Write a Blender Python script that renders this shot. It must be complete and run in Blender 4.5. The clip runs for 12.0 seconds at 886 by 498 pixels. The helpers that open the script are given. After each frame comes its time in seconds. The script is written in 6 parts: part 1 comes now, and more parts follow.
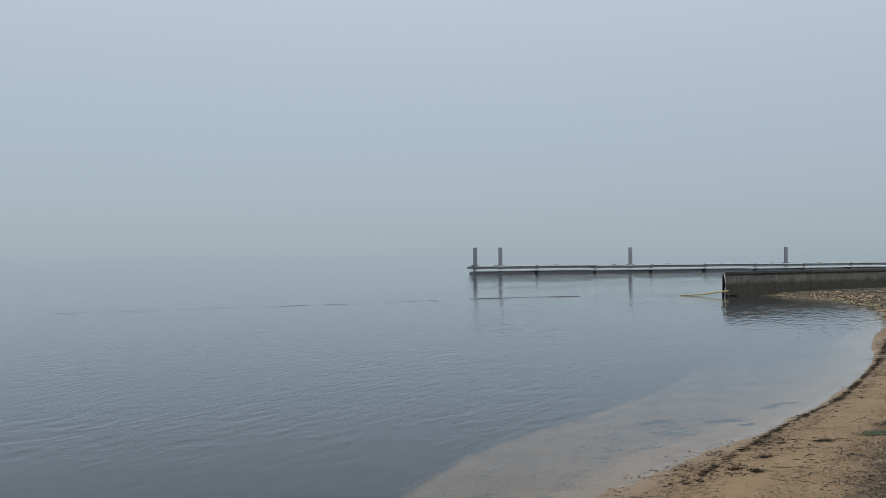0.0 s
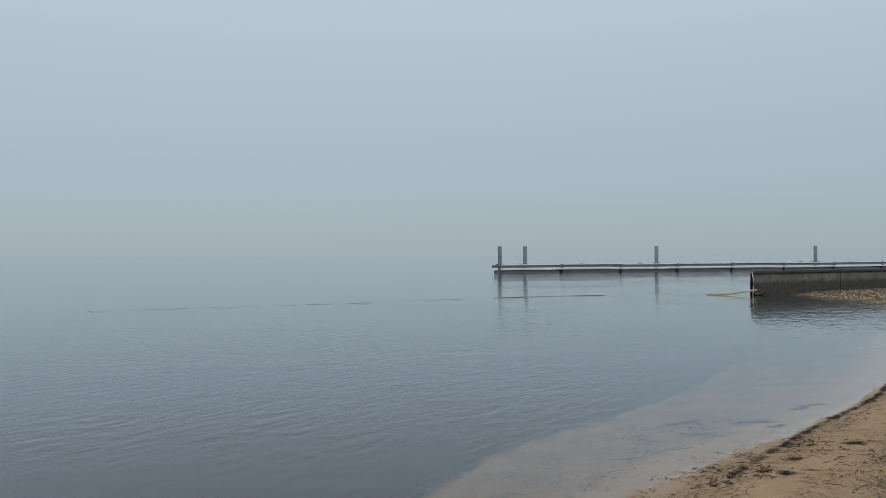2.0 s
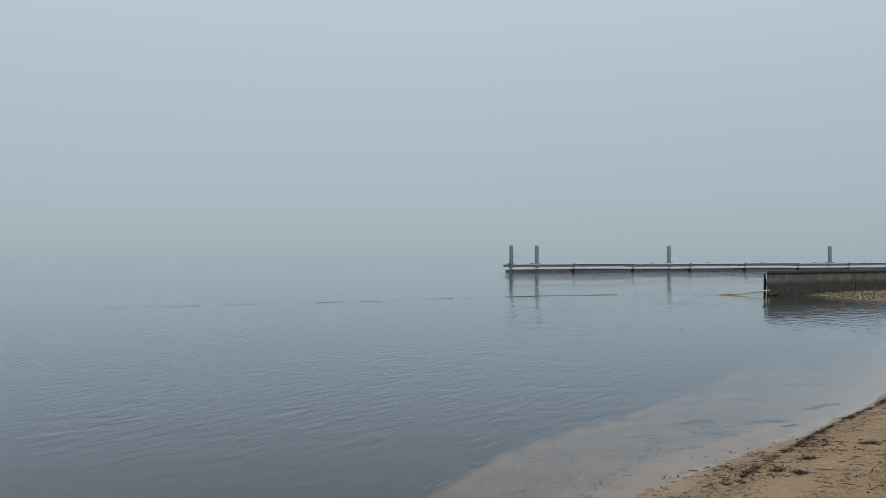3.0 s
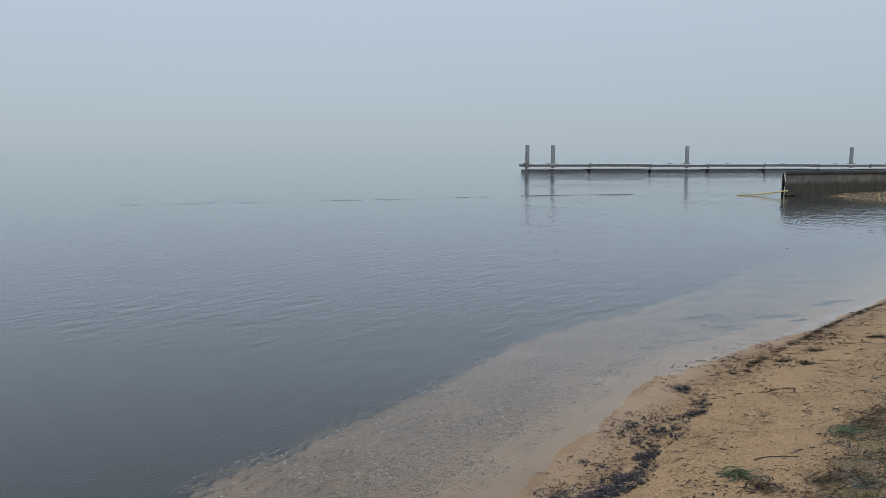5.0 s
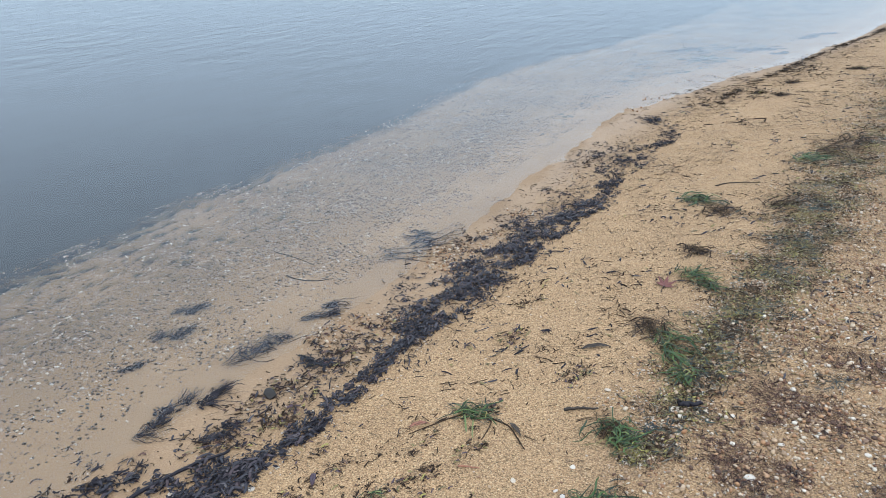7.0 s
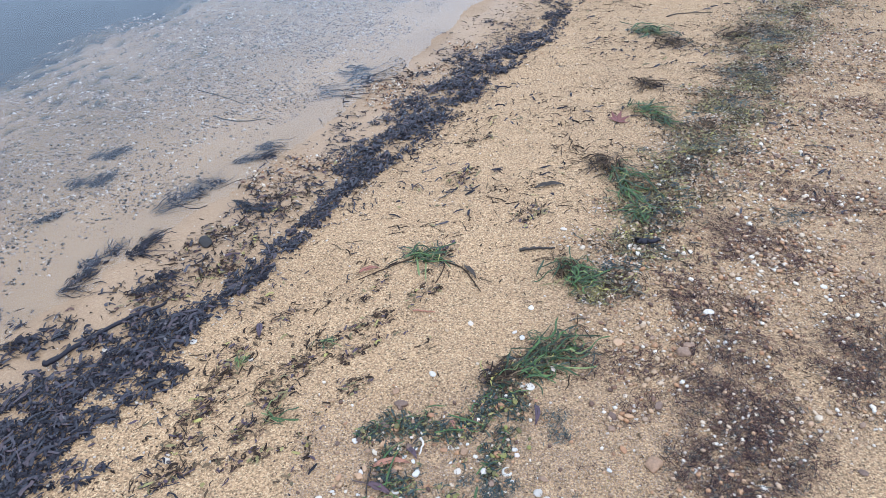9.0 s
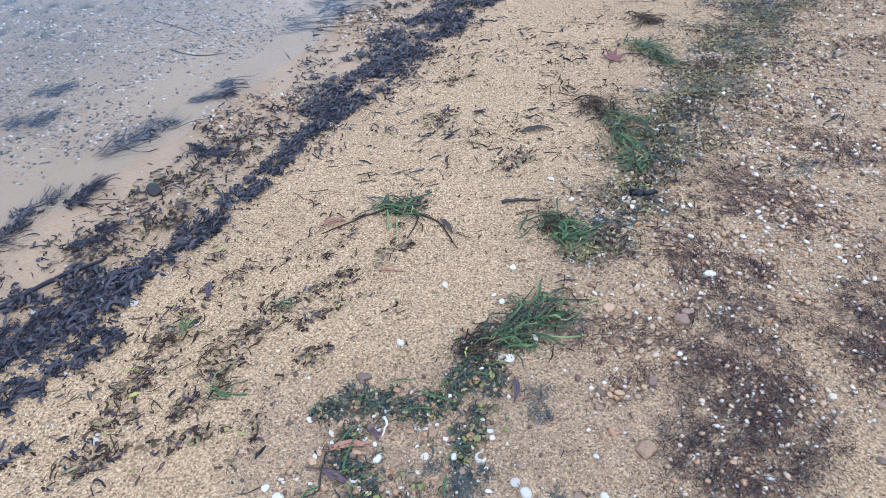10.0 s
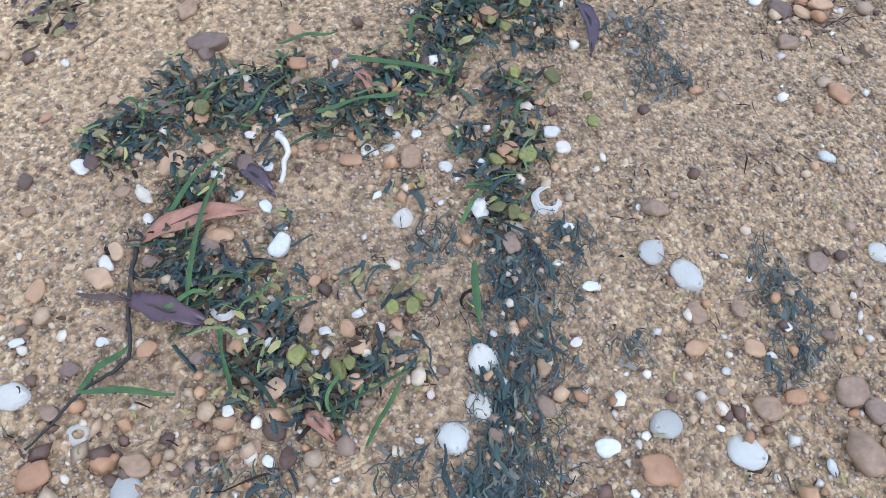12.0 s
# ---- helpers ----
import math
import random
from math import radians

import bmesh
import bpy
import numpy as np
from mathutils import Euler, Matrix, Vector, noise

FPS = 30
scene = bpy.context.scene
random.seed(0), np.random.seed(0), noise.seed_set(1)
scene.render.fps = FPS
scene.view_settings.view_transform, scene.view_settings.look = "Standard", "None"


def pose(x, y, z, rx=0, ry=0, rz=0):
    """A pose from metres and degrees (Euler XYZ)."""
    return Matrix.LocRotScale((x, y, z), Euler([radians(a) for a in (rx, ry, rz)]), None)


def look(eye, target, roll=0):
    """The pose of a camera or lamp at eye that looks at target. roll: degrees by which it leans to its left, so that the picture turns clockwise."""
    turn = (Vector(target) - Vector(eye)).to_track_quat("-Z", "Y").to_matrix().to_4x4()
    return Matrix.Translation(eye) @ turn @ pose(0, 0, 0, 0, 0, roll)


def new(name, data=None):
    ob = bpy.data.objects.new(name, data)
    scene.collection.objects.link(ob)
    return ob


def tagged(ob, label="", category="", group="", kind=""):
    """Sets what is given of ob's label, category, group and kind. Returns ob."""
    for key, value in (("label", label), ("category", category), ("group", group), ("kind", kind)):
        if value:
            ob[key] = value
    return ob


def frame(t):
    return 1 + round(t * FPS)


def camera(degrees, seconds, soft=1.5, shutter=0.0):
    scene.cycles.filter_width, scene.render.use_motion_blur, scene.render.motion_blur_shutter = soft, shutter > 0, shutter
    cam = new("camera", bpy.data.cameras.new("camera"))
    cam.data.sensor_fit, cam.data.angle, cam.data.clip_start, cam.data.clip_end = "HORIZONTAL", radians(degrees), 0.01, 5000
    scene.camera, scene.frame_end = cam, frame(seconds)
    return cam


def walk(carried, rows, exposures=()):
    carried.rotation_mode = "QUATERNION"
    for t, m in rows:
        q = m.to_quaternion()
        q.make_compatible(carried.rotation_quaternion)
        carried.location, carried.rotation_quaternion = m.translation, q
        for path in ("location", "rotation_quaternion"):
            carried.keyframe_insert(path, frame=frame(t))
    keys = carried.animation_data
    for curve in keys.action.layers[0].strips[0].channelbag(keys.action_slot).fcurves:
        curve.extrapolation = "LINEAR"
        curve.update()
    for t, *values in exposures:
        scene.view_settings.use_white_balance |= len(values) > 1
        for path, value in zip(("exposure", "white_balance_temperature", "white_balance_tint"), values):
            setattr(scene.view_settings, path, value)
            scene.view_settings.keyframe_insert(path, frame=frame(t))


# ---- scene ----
import itertools

# ---- camera ----
cam = camera(58.8, 12.0, 0.65)
PATH = [
    (0, (-0.07, 0.04, 1.678), (-0.191, 2.037, 1.697), -0.3),
    (0.5, (-0.075, 0.044, 1.682), (-0.221, 2.038, 1.7), -0.3),
    (1, (-0.069, 0.055, 1.68), (-0.227, 2.049, 1.698), -0.3),
    (1.5, (-0.079, 0.034, 1.684), (-0.251, 2.026, 1.702), -0.3),
    (2, (-0.076, 0.043, 1.684), (-0.259, 2.035, 1.7), -0.3),
    (2.5, (-0.075, 0.07, 1.668), (-0.271, 2.06, 1.684), -0.2),
    (4.3, (-0.088, 0.04, 1.639), (-0.335, 2.024, 1.575), 0.1),
    (4.5, (-0.091, 0.033, 1.629), (-0.34, 2.013, 1.503), 0.0),
    (5, (-0.075, 0.023, 1.607), (-0.323, 1.993, 1.368), 0.2),
    (5.5, (-0.062, 0.022, 1.582), (-0.3, 1.976, 1.224), 0.1),
    (6, (-0.049, 0.037, 1.55), (-0.264, 1.952, 1.017), -0.0),
    (6.5, (-0.027, 0.096, 1.515), (-0.218, 1.962, 0.823), 0.1),
    (7, (0.003, 0.146, 1.477), (-0.173, 1.947, 0.627), 0.3),
    (7.5, (0.008, 0.167, 1.456), (-0.159, 1.909, 0.487), 0.6),
    (7.7, (0.0, 0.181, 1.445), (-0.161, 1.904, 0.443), 0.5),
    (9.3, (-0.065, 0.314, 1.349), (-0.026, 1.905, 0.136), 2.9),
    (9.5, (-0.046, 0.354, 1.325), (-0.009, 1.929, 0.093), 3.1),
    (10, (-0.021, 0.452, 1.269), (0.031, 1.977, -0.024), 3.7),
    (10.5, (-0.047, 0.65, 1.176), (0.127, 2.074, -0.218), 1.4),
    (11, (-0.066, 0.834, 0.996), (0.167, 2.049, -0.576), 2.4),
    (11.5, (-0.069, 0.926, 0.742), (0.185, 1.937, -0.965), 4.9),
    (12, (-0.061, 0.998, 0.546), (0.254, 1.943, -1.188), 9.1),
]
walk(cam, [(t, look(eye, target, roll)) for t, eye, target, roll in PATH],
     exposures=[(0, -0.06, 6500, 10), (4.5, 0.0, 6500, 10), (5.0, 0.1, 6500, 12), (5.5, 0.18, 6480, 13.5), (6.0, 0.3, 6420, 13), (6.5, 0.58, 6220, 12), (7.0, 0.93, 6050, 10), (7.5, 1.15, 5900, 10.5), (9.5, 1.22, 5250, 13.5), (10.0, 1.21, 5080, 12.5),
                (10.5, 1.18, 5110, 11), (11.2, 1.11, 5090, 12), (12.0, 1.10, 5150, 11.5)])

# ---- world and light: thin bright fog, low diffuse sun ----
world = bpy.data.worlds.new("fog_sky")
scene.world = world
world.use_nodes = True
wn, wl = world.node_tree.nodes, world.node_tree.links
wn.clear()
w_out = wn.new("ShaderNodeOutputWorld")
w_sky = wn.new("ShaderNodeTexSky")
w_sky.sky_type = "NISHITA"
w_sky.sun_disc = False
w_sky.sun_elevation = radians(48)
w_sky.sun_rotation = radians(150)
w_blue = wn.new("ShaderNodeBackground")
w_blue.inputs["Strength"].default_value = 0.012
w_fog = wn.new("ShaderNodeBackground")
w_fog.inputs["Strength"].default_value = 1.0
w_co = wn.new("ShaderNodeTexCoord")
w_sep = wn.new("ShaderNodeSeparateXYZ")
w_ramp = wn.new("ShaderNodeValToRGB")
FOG = [(0.0, (0.322, 0.392, 0.445)), (0.04, (0.326, 0.396, 0.45)), (0.14, (0.385, 0.455, 0.52)),
       (0.32, (0.49, 0.56, 0.63)), (0.6, (0.71, 0.77, 0.83)), (1.0, (0.80, 0.83, 0.87))]
while len(w_ramp.color_ramp.elements) < len(FOG):
    w_ramp.color_ramp.elements.new(0.5)
for el, (pos, col) in zip(w_ramp.color_ramp.elements, FOG):
    el.position, el.color = pos, (*col, 1)
w_add = wn.new("ShaderNodeAddShader")
wl.new(w_co.outputs["Generated"], w_sep.inputs[0])
wl.new(w_sep.outputs["Z"], w_ramp.inputs[0])
wl.new(w_ramp.outputs[0], w_fog.inputs["Color"])
wl.new(w_sky.outputs[0], w_blue.inputs["Color"])
wl.new(w_fog.outputs[0], w_add.inputs[0])
wl.new(w_blue.outputs[0], w_add.inputs[1])
wl.new(w_add.outputs[0], w_out.inputs["Surface"])

sun = new("sun", bpy.data.lights.new("sun", "SUN"))
sun.data.energy = 0.7
sun.data.angle = radians(25)
sun.data.color = (1.0, 0.96, 0.9)
sun.matrix_world = look((4, -6, 9), (0, 2, 0))


# ---- material helpers ----
def material(name):
    m = bpy.data.materials.new(name)
    m.use_nodes = True
    nt = m.node_tree
    return m, nt, nt.nodes["Principled BSDF"]


def ramp(nt, source, stops, smooth=True):
    r = nt.nodes.new("ShaderNodeValToRGB")
    r.color_ramp.interpolation = "LINEAR" if smooth else "CONSTANT"
    while len(r.color_ramp.elements) < len(stops):
        r.color_ramp.elements.new(0.5)
    for el, (pos, col) in zip(r.color_ramp.elements, stops):
        el.position = pos
        el.color = (*col, 1) if len(col) == 3 else col
    nt.links.new(source, r.inputs[0])
    return r.outputs[0]


def grey(v):
    return (v, v, v)


def noise_tex(nt, scale, detail=4.0, rough=0.6, distort=0.0, coords=None, stretch=None):
    co = nt.nodes.new("ShaderNodeTexCoord").outputs["Object"] if coords is None else coords
    if stretch:
        mp = nt.nodes.new("ShaderNodeMapping")
        mp.inputs["Scale"].default_value = stretch
        nt.links.new(co, mp.inputs[0])
        co = mp.outputs[0]
    n = nt.nodes.new("ShaderNodeTexNoise")
    n.inputs["Scale"].default_value = scale
    n.inputs["Detail"].default_value = detail
    n.inputs["Roughness"].default_value = rough
    n.inputs["Distortion"].default_value = distort
    nt.links.new(co, n.inputs["Vector"])
    return n.outputs["Fac"]


def voronoi(nt, scale, feature="F1", coords=None):
    co = nt.nodes.new("ShaderNodeTexCoord").outputs["Object"] if coords is None else coords
    v = nt.nodes.new("ShaderNodeTexVoronoi")
    v.feature = feature
    v.inputs["Scale"].default_value = scale
    nt.links.new(co, v.inputs["Vector"])
    return v


def mix(nt, fac, a, b, mode="MIX"):
    m = nt.nodes.new("ShaderNodeMix")
    m.data_type, m.blend_type = "RGBA", mode
    for sock, val in ((m.inputs[0], fac), (m.inputs[6], a), (m.inputs[7], b)):
        if isinstance(val, bpy.types.NodeSocket):
            nt.links.new(val, sock)
        elif isinstance(val, (int, float)):
            sock.default_value = val
        else:
            sock.default_value = (*val, 1)
    return m.outputs[2]


def bump(nt, height, strength, distance, prior=None):
    b = nt.nodes.new("ShaderNodeBump")
    b.inputs["Strength"].default_value = strength
    b.inputs["Distance"].default_value = distance
    nt.links.new(height, b.inputs["Height"])
    if prior is not None:
        nt.links.new(prior, b.inputs["Normal"])
    return b.outputs[0]


def varied(name, stops, rough=0.6, source="island", grain=60.0, grain_depth=0.35, bump_d=0.001, spec=0.4, coat=0.0, stretch=None, thin=0.0):
    """A surface whose pieces differ by chance among the stops, with fine mottling and relief."""
    m, nt, p = material(name)
    if source == "island":
        fac = nt.nodes.new("ShaderNodeNewGeometry").outputs["Random Per Island"]
    else:
        fac = nt.nodes.new("ShaderNodeObjectInfo").outputs["Random"]
    base = ramp(nt, fac, stops)
    n = noise_tex(nt, grain, 5, 0.65, 0.3, stretch=stretch)
    dark = ramp(nt, n, [(0.25, grey(1 - grain_depth)), (0.75, grey(1.0))])
    col = mix(nt, 1.0, base, dark, "MULTIPLY")
    nt.links.new(col, p.inputs["Base Color"])
    p.inputs["Roughness"].default_value = rough
    p.inputs["Specular IOR Level"].default_value = spec
    p.inputs["Coat Weight"].default_value = coat
    p.inputs["Coat Roughness"].default_value = 0.25
    nt.links.new(bump(nt, n, 0.6, bump_d), p.inputs["Normal"])
    return m


# ---- materials ----
def sand_material():
    m, nt, p = material("coarse_sand")
    co = nt.nodes.new("ShaderNodeTexCoord").outputs["Object"]
    p.inputs["Diffuse Roughness"].default_value = 1.0
    cell = voronoi(nt, 330, coords=co)
    sep = nt.nodes.new("ShaderNodeSeparateColor")
    nt.links.new(cell.outputs["Color"], sep.inputs[0])
    grains = ramp(nt, sep.outputs[0], [(0.0, (0.25, 0.165, 0.11)), (0.2, (0.34, 0.236, 0.157)), (0.6, (0.425, 0.30, 0.202)),
                                       (0.85, (0.51, 0.375, 0.257)), (0.96, (0.58, 0.47, 0.355)), (1.0, (0.28, 0.205, 0.155))])
    big = noise_tex(nt, 2.3, 6, 0.62, coords=co)
    tone = ramp(nt, big, [(0.3, (0.85, 0.80, 0.64)), (0.7, (1.01, 0.96, 0.77))])
    col = mix(nt, 1.0, grains, tone, "MULTIPLY")
    fine = noise_tex(nt, 28, 5, 0.7, coords=co)
    col = mix(nt, ramp(nt, fine, [(0.55, grey(0)), (0.75, grey(0.22))]), col, (0.21, 0.145, 0.095))
    dirt = nt.nodes.new("ShaderNodeAttribute")
    dirt.attribute_name = "dirt"
    humus = ramp(nt, noise_tex(nt, 55, 5, 0.75, 0.4, coords=co), [(0.38, grey(0.06)), (0.62, grey(0.52))])
    col = mix(nt, mix(nt, 1.0, dirt.outputs["Fac"], humus, "MULTIPLY"), col, (0.165, 0.108, 0.072))
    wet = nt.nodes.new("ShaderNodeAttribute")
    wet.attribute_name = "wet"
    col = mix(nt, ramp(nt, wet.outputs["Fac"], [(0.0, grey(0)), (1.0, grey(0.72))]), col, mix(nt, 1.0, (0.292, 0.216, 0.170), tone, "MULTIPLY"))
    # bed colour darkens past the shelf, standing in for light lost in deep water
    silt_and_depth = nt.nodes.new("ShaderNodeAttribute")
    silt_and_depth.attribute_name = "silt_and_depth"
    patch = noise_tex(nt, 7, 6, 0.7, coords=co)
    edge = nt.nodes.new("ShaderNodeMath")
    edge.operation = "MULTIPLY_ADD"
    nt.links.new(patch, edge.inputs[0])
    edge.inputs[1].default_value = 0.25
    nt.links.new(silt_and_depth.outputs["Fac"], edge.inputs[2])
    silt_depth_fac = ramp(nt, edge.outputs[0], [(0.14, grey(0)), (0.47, grey(0.62)), (0.78, grey(1))])
    # blue-black painted for water depth; olive is the shelf's own silt
    bed_depth_tint = ramp(nt, noise_tex(nt, 3.1, 6, 0.7, coords=co), [(0.3, (0.005, 0.012, 0.017)), (0.7, (0.014, 0.024, 0.030))])
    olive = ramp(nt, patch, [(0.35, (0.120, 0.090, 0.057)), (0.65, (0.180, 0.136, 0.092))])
    bed_depth_tint = mix(nt, ramp(nt, edge.outputs[0], [(0.60, grey(0)), (0.9, grey(1))]), olive, bed_depth_tint)
    col = mix(nt, silt_depth_fac, col, bed_depth_tint)
    nt.links.new(col, p.inputs["Base Color"])
    film = nt.nodes.new("ShaderNodeAttribute")
    film.attribute_name = "film"
    nt.links.new(ramp(nt, film.outputs["Fac"], [(0.0, grey(0.82)), (0.5, grey(0.55)), (1.0, grey(0.30))]), p.inputs["Roughness"])
    nt.links.new(ramp(nt, film.outputs["Fac"], [(0.0, grey(0.34)), (1.0, grey(0.12))]), p.inputs["Specular IOR Level"])
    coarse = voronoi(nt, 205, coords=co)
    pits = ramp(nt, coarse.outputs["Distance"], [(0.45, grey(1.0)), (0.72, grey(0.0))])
    # shade in the gaps between grains painted into the colour
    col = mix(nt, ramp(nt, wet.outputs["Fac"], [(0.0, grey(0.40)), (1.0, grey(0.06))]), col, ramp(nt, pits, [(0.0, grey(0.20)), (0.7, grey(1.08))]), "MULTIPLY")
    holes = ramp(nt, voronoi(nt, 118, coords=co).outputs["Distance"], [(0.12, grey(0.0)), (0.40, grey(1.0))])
    # small pits shaded in the colour too, fading out on wet sand
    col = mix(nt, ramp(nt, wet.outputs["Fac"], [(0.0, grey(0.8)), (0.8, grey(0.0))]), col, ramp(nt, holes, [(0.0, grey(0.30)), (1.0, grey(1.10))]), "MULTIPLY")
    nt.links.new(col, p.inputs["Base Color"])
    b0 = bump(nt, holes, 0.6, 0.0025, bump(nt, pits, 0.5, 0.0018))
    b1 = bump(nt, cell.outputs["Distance"], 0.9, -0.0022, b0)
    b2 = bump(nt, noise_tex(nt, 30, 4, 0.6, coords=co), 0.5, 0.004, b1)
    # a film of water smooths the wet sand
    level = nt.nodes.new("ShaderNodeMix")
    level.data_type = "VECTOR"
    nt.links.new(ramp(nt, film.outputs["Fac"], [(0.3, grey(0)), (1.0, grey(0.97))]), level.inputs[0])
    nt.links.new(b2, level.inputs[4])
    nt.links.new(nt.nodes.new("ShaderNodeNewGeometry").outputs["Normal"], level.inputs[5])
    nt.links.new(level.outputs[1], p.inputs["Normal"])
    return m


def water_material():
    m = bpy.data.materials.new("calm_sea")
    m.use_nodes = True
    nt = m.node_tree
    nt.nodes.clear()
    co = nt.nodes.new("ShaderNodeTexCoord").outputs["Object"]
    out = nt.nodes.new("ShaderNodeOutputMaterial")
    clear = nt.nodes.new("ShaderNodeBsdfTransparent")
    clear.inputs[0].default_value = (0.965, 0.975, 0.975, 1)
    gloss = nt.nodes.new("ShaderNodeBsdfGlossy")
    gloss.inputs["Roughness"].default_value = 0.008
    gloss.inputs["Color"].default_value = (0.965, 0.985, 1.0, 1)
    facing = nt.nodes.new("ShaderNodeLayerWeight")
    facing.inputs["Blend"].default_value = 0.5
    power = nt.nodes.new("ShaderNodeMath")
    power.operation = "POWER"
    nt.links.new(facing.outputs["Facing"], power.inputs[0])
    power.inputs[1].default_value = 5.0
    fres = nt.nodes.new("ShaderNodeMath")
    fres.operation = "MULTIPLY_ADD"
    nt.links.new(power.outputs[0], fres.inputs[0])
    fres.inputs[1].default_value, fres.inputs[2].default_value = 0.98, 0.02
    shader = nt.nodes.new("ShaderNodeMixShader")
    turned = nt.nodes.new("ShaderNodeMapping")
    turned.inputs["Rotation"].default_value = (0, 0, radians(-62))
    nt.links.new(co, turned.inputs[0])
    w1 = noise_tex(nt, 1.0, 2, 0.45, 0.5, coords=turned.outputs[0], stretch=(2.3, 6.8, 1))
    w2 = noise_tex(nt, 1.0, 2, 0.5, 0.3, coords=co, stretch=(0.5, 1.3, 1))
    calm = ramp(nt, noise_tex(nt, 0.16, 3, 0.5, 0.4, coords=co), [(0.38, grey(0.5)), (0.60, grey(1.0))])
    sep = nt.nodes.new("ShaderNodeSeparateXYZ")
    nt.links.new(co, sep.inputs[0])
    span = nt.nodes.new("ShaderNodeMapRange")
    for k, v in (("From Min", 90), ("From Max", 320), ("To Min", 1), ("To Max", 0)):
        span.inputs[k].default_value = v
    nt.links.new(sep.outputs["Y"], span.inputs["Value"])
    calm = mix(nt, 1.0, calm, span.outputs[0], "MULTIPLY")
    inshore = nt.nodes.new("ShaderNodeMapRange")
    for k, v in (("From Min", 3.5), ("From Max", 8.0), ("To Min", 0.15), ("To Max", 1)):
        inshore.inputs[k].default_value = v
    nt.links.new(sep.outputs["Y"], inshore.inputs["Value"])
    calm = mix(nt, 1.0, calm, inshore.outputs[0], "MULTIPLY")
    w2 = mix(nt, 1.0, w2, span.outputs[0], "MULTIPLY")
    rip = nt.nodes.new("ShaderNodeMath")
    rip.operation = "MULTIPLY"
    nt.links.new(w1, rip.inputs[0])
    nt.links.new(calm, rip.inputs[1])
    b = bump(nt, rip.outputs[0], 1.0, 0.015)
    b = bump(nt, w2, 1.0, 0.007, b)
    for n in (gloss, facing):
        nt.links.new(b, n.inputs["Normal"])
    nt.links.new(fres.outputs[0], shader.inputs[0])
    nt.links.new(clear.outputs[0], shader.inputs[1])
    nt.links.new(gloss.outputs[0], shader.inputs[2])
    nt.links.new(shader.outputs[0], out.inputs["Surface"])
    return m


SAND = sand_material()
WATER = water_material()
PEBBLES = [(0.0, (0.085, 0.050, 0.036)), (0.14, (0.17, 0.095, 0.062)), (0.26, (0.42, 0.22, 0.105)), (0.4, (0.43, 0.31, 0.19)), (0.5, (0.27, 0.175, 0.12)),
           (0.62, (0.52, 0.38, 0.235)), (0.72, (0.46, 0.26, 0.13)), (0.84, (0.58, 0.45, 0.31)), (0.93, (0.66, 0.56, 0.43)), (1.0, (0.76, 0.70, 0.60))]
GRIT = [(0.0, (0.195, 0.13, 0.092)), (0.15, (0.275, 0.195, 0.137)), (0.5, (0.348, 0.254, 0.183)), (0.8, (0.42, 0.315, 0.233)),
        (0.95, (0.49, 0.405, 0.32)), (1.0, (0.185, 0.127, 0.092))]
M_PEBBLE = varied("pebble_mix", PEBBLES, 0.62, grain=180, bump_d=0.0006)
M_SHELFSTONE = varied("drowned_gravel", [(0.0, (0.034, 0.027, 0.021)), (0.25, (0.082, 0.062, 0.046)), (0.5, (0.16, 0.114, 0.082)), (0.75, (0.26, 0.19, 0.14)), (0.92, (0.40, 0.335, 0.27)), (1.0, (0.56, 0.53, 0.48))], 0.6, grain=180, bump_d=0.0005)
M_GRIT = varied("grit_grains", GRIT, 0.7, grain=300, grain_depth=0.25, bump_d=0.0003)
M_STONE = varied("beach_stone", PEBBLES, 0.6, source="object", grain=120, grain_depth=0.45, bump_d=0.0012)
M_TAN = varied("tan_stone", [(0.0, (0.38, 0.20, 0.10)), (0.5, (0.50, 0.32, 0.18)), (1.0, (0.34, 0.17, 0.085))], 0.55, source="object", grain=110, bump_d=0.0009)
M_BROWN = varied("brown_stone", [(0.0, (0.13, 0.08, 0.058)), (0.5, (0.25, 0.165, 0.115)), (1.0, (0.36, 0.22, 0.125))], 0.55, source="object", grain=160, grain_depth=0.5, bump_d=0.001)
M_SHELL = varied("bleached_shell", [(0.0, (0.57, 0.52, 0.45)), (0.5, (0.68, 0.63, 0.545)), (1.0, (0.58, 0.50, 0.40))], 0.5, source="object", grain=150, grain_depth=0.30, bump_d=0.0012, spec=0.35)
M_PALE = varied("white_quartz", [(0.0, (0.50, 0.46, 0.40)), (0.5, (0.60, 0.58, 0.54)), (1.0, (0.56, 0.45, 0.36))], 0.5, source="object", grain=260, grain_depth=0.25, bump_d=0.0006)
M_SHELLBIT = varied("shell_fragments", [(0.0, (0.42, 0.34, 0.25)), (0.5, (0.58, 0.52, 0.44)), (1.0, (0.48, 0.39, 0.31))], 0.5, grain=250, grain_depth=0.2, bump_d=0.0004)
M_BLUESHELL = varied("bluish_shell", [(0.0, (0.42, 0.39, 0.34)), (1.0, (0.50, 0.455, 0.385))], 0.5, source="object", grain=160, grain_depth=0.4, bump_d=0.0005)
# the lighter grey-blue stops paint highlights onto some of the black blades
M_WRACK = varied("black_wrack", [(0.0, (0.008, 0.008, 0.012)), (0.5, (0.018, 0.017, 0.024)), (0.78, (0.036, 0.034, 0.044)), (0.92, (0.078, 0.076, 0.090)), (1.0, (0.095, 0.060, 0.046))], 0.5, grain=90, bump_d=0.0006, spec=0.2)
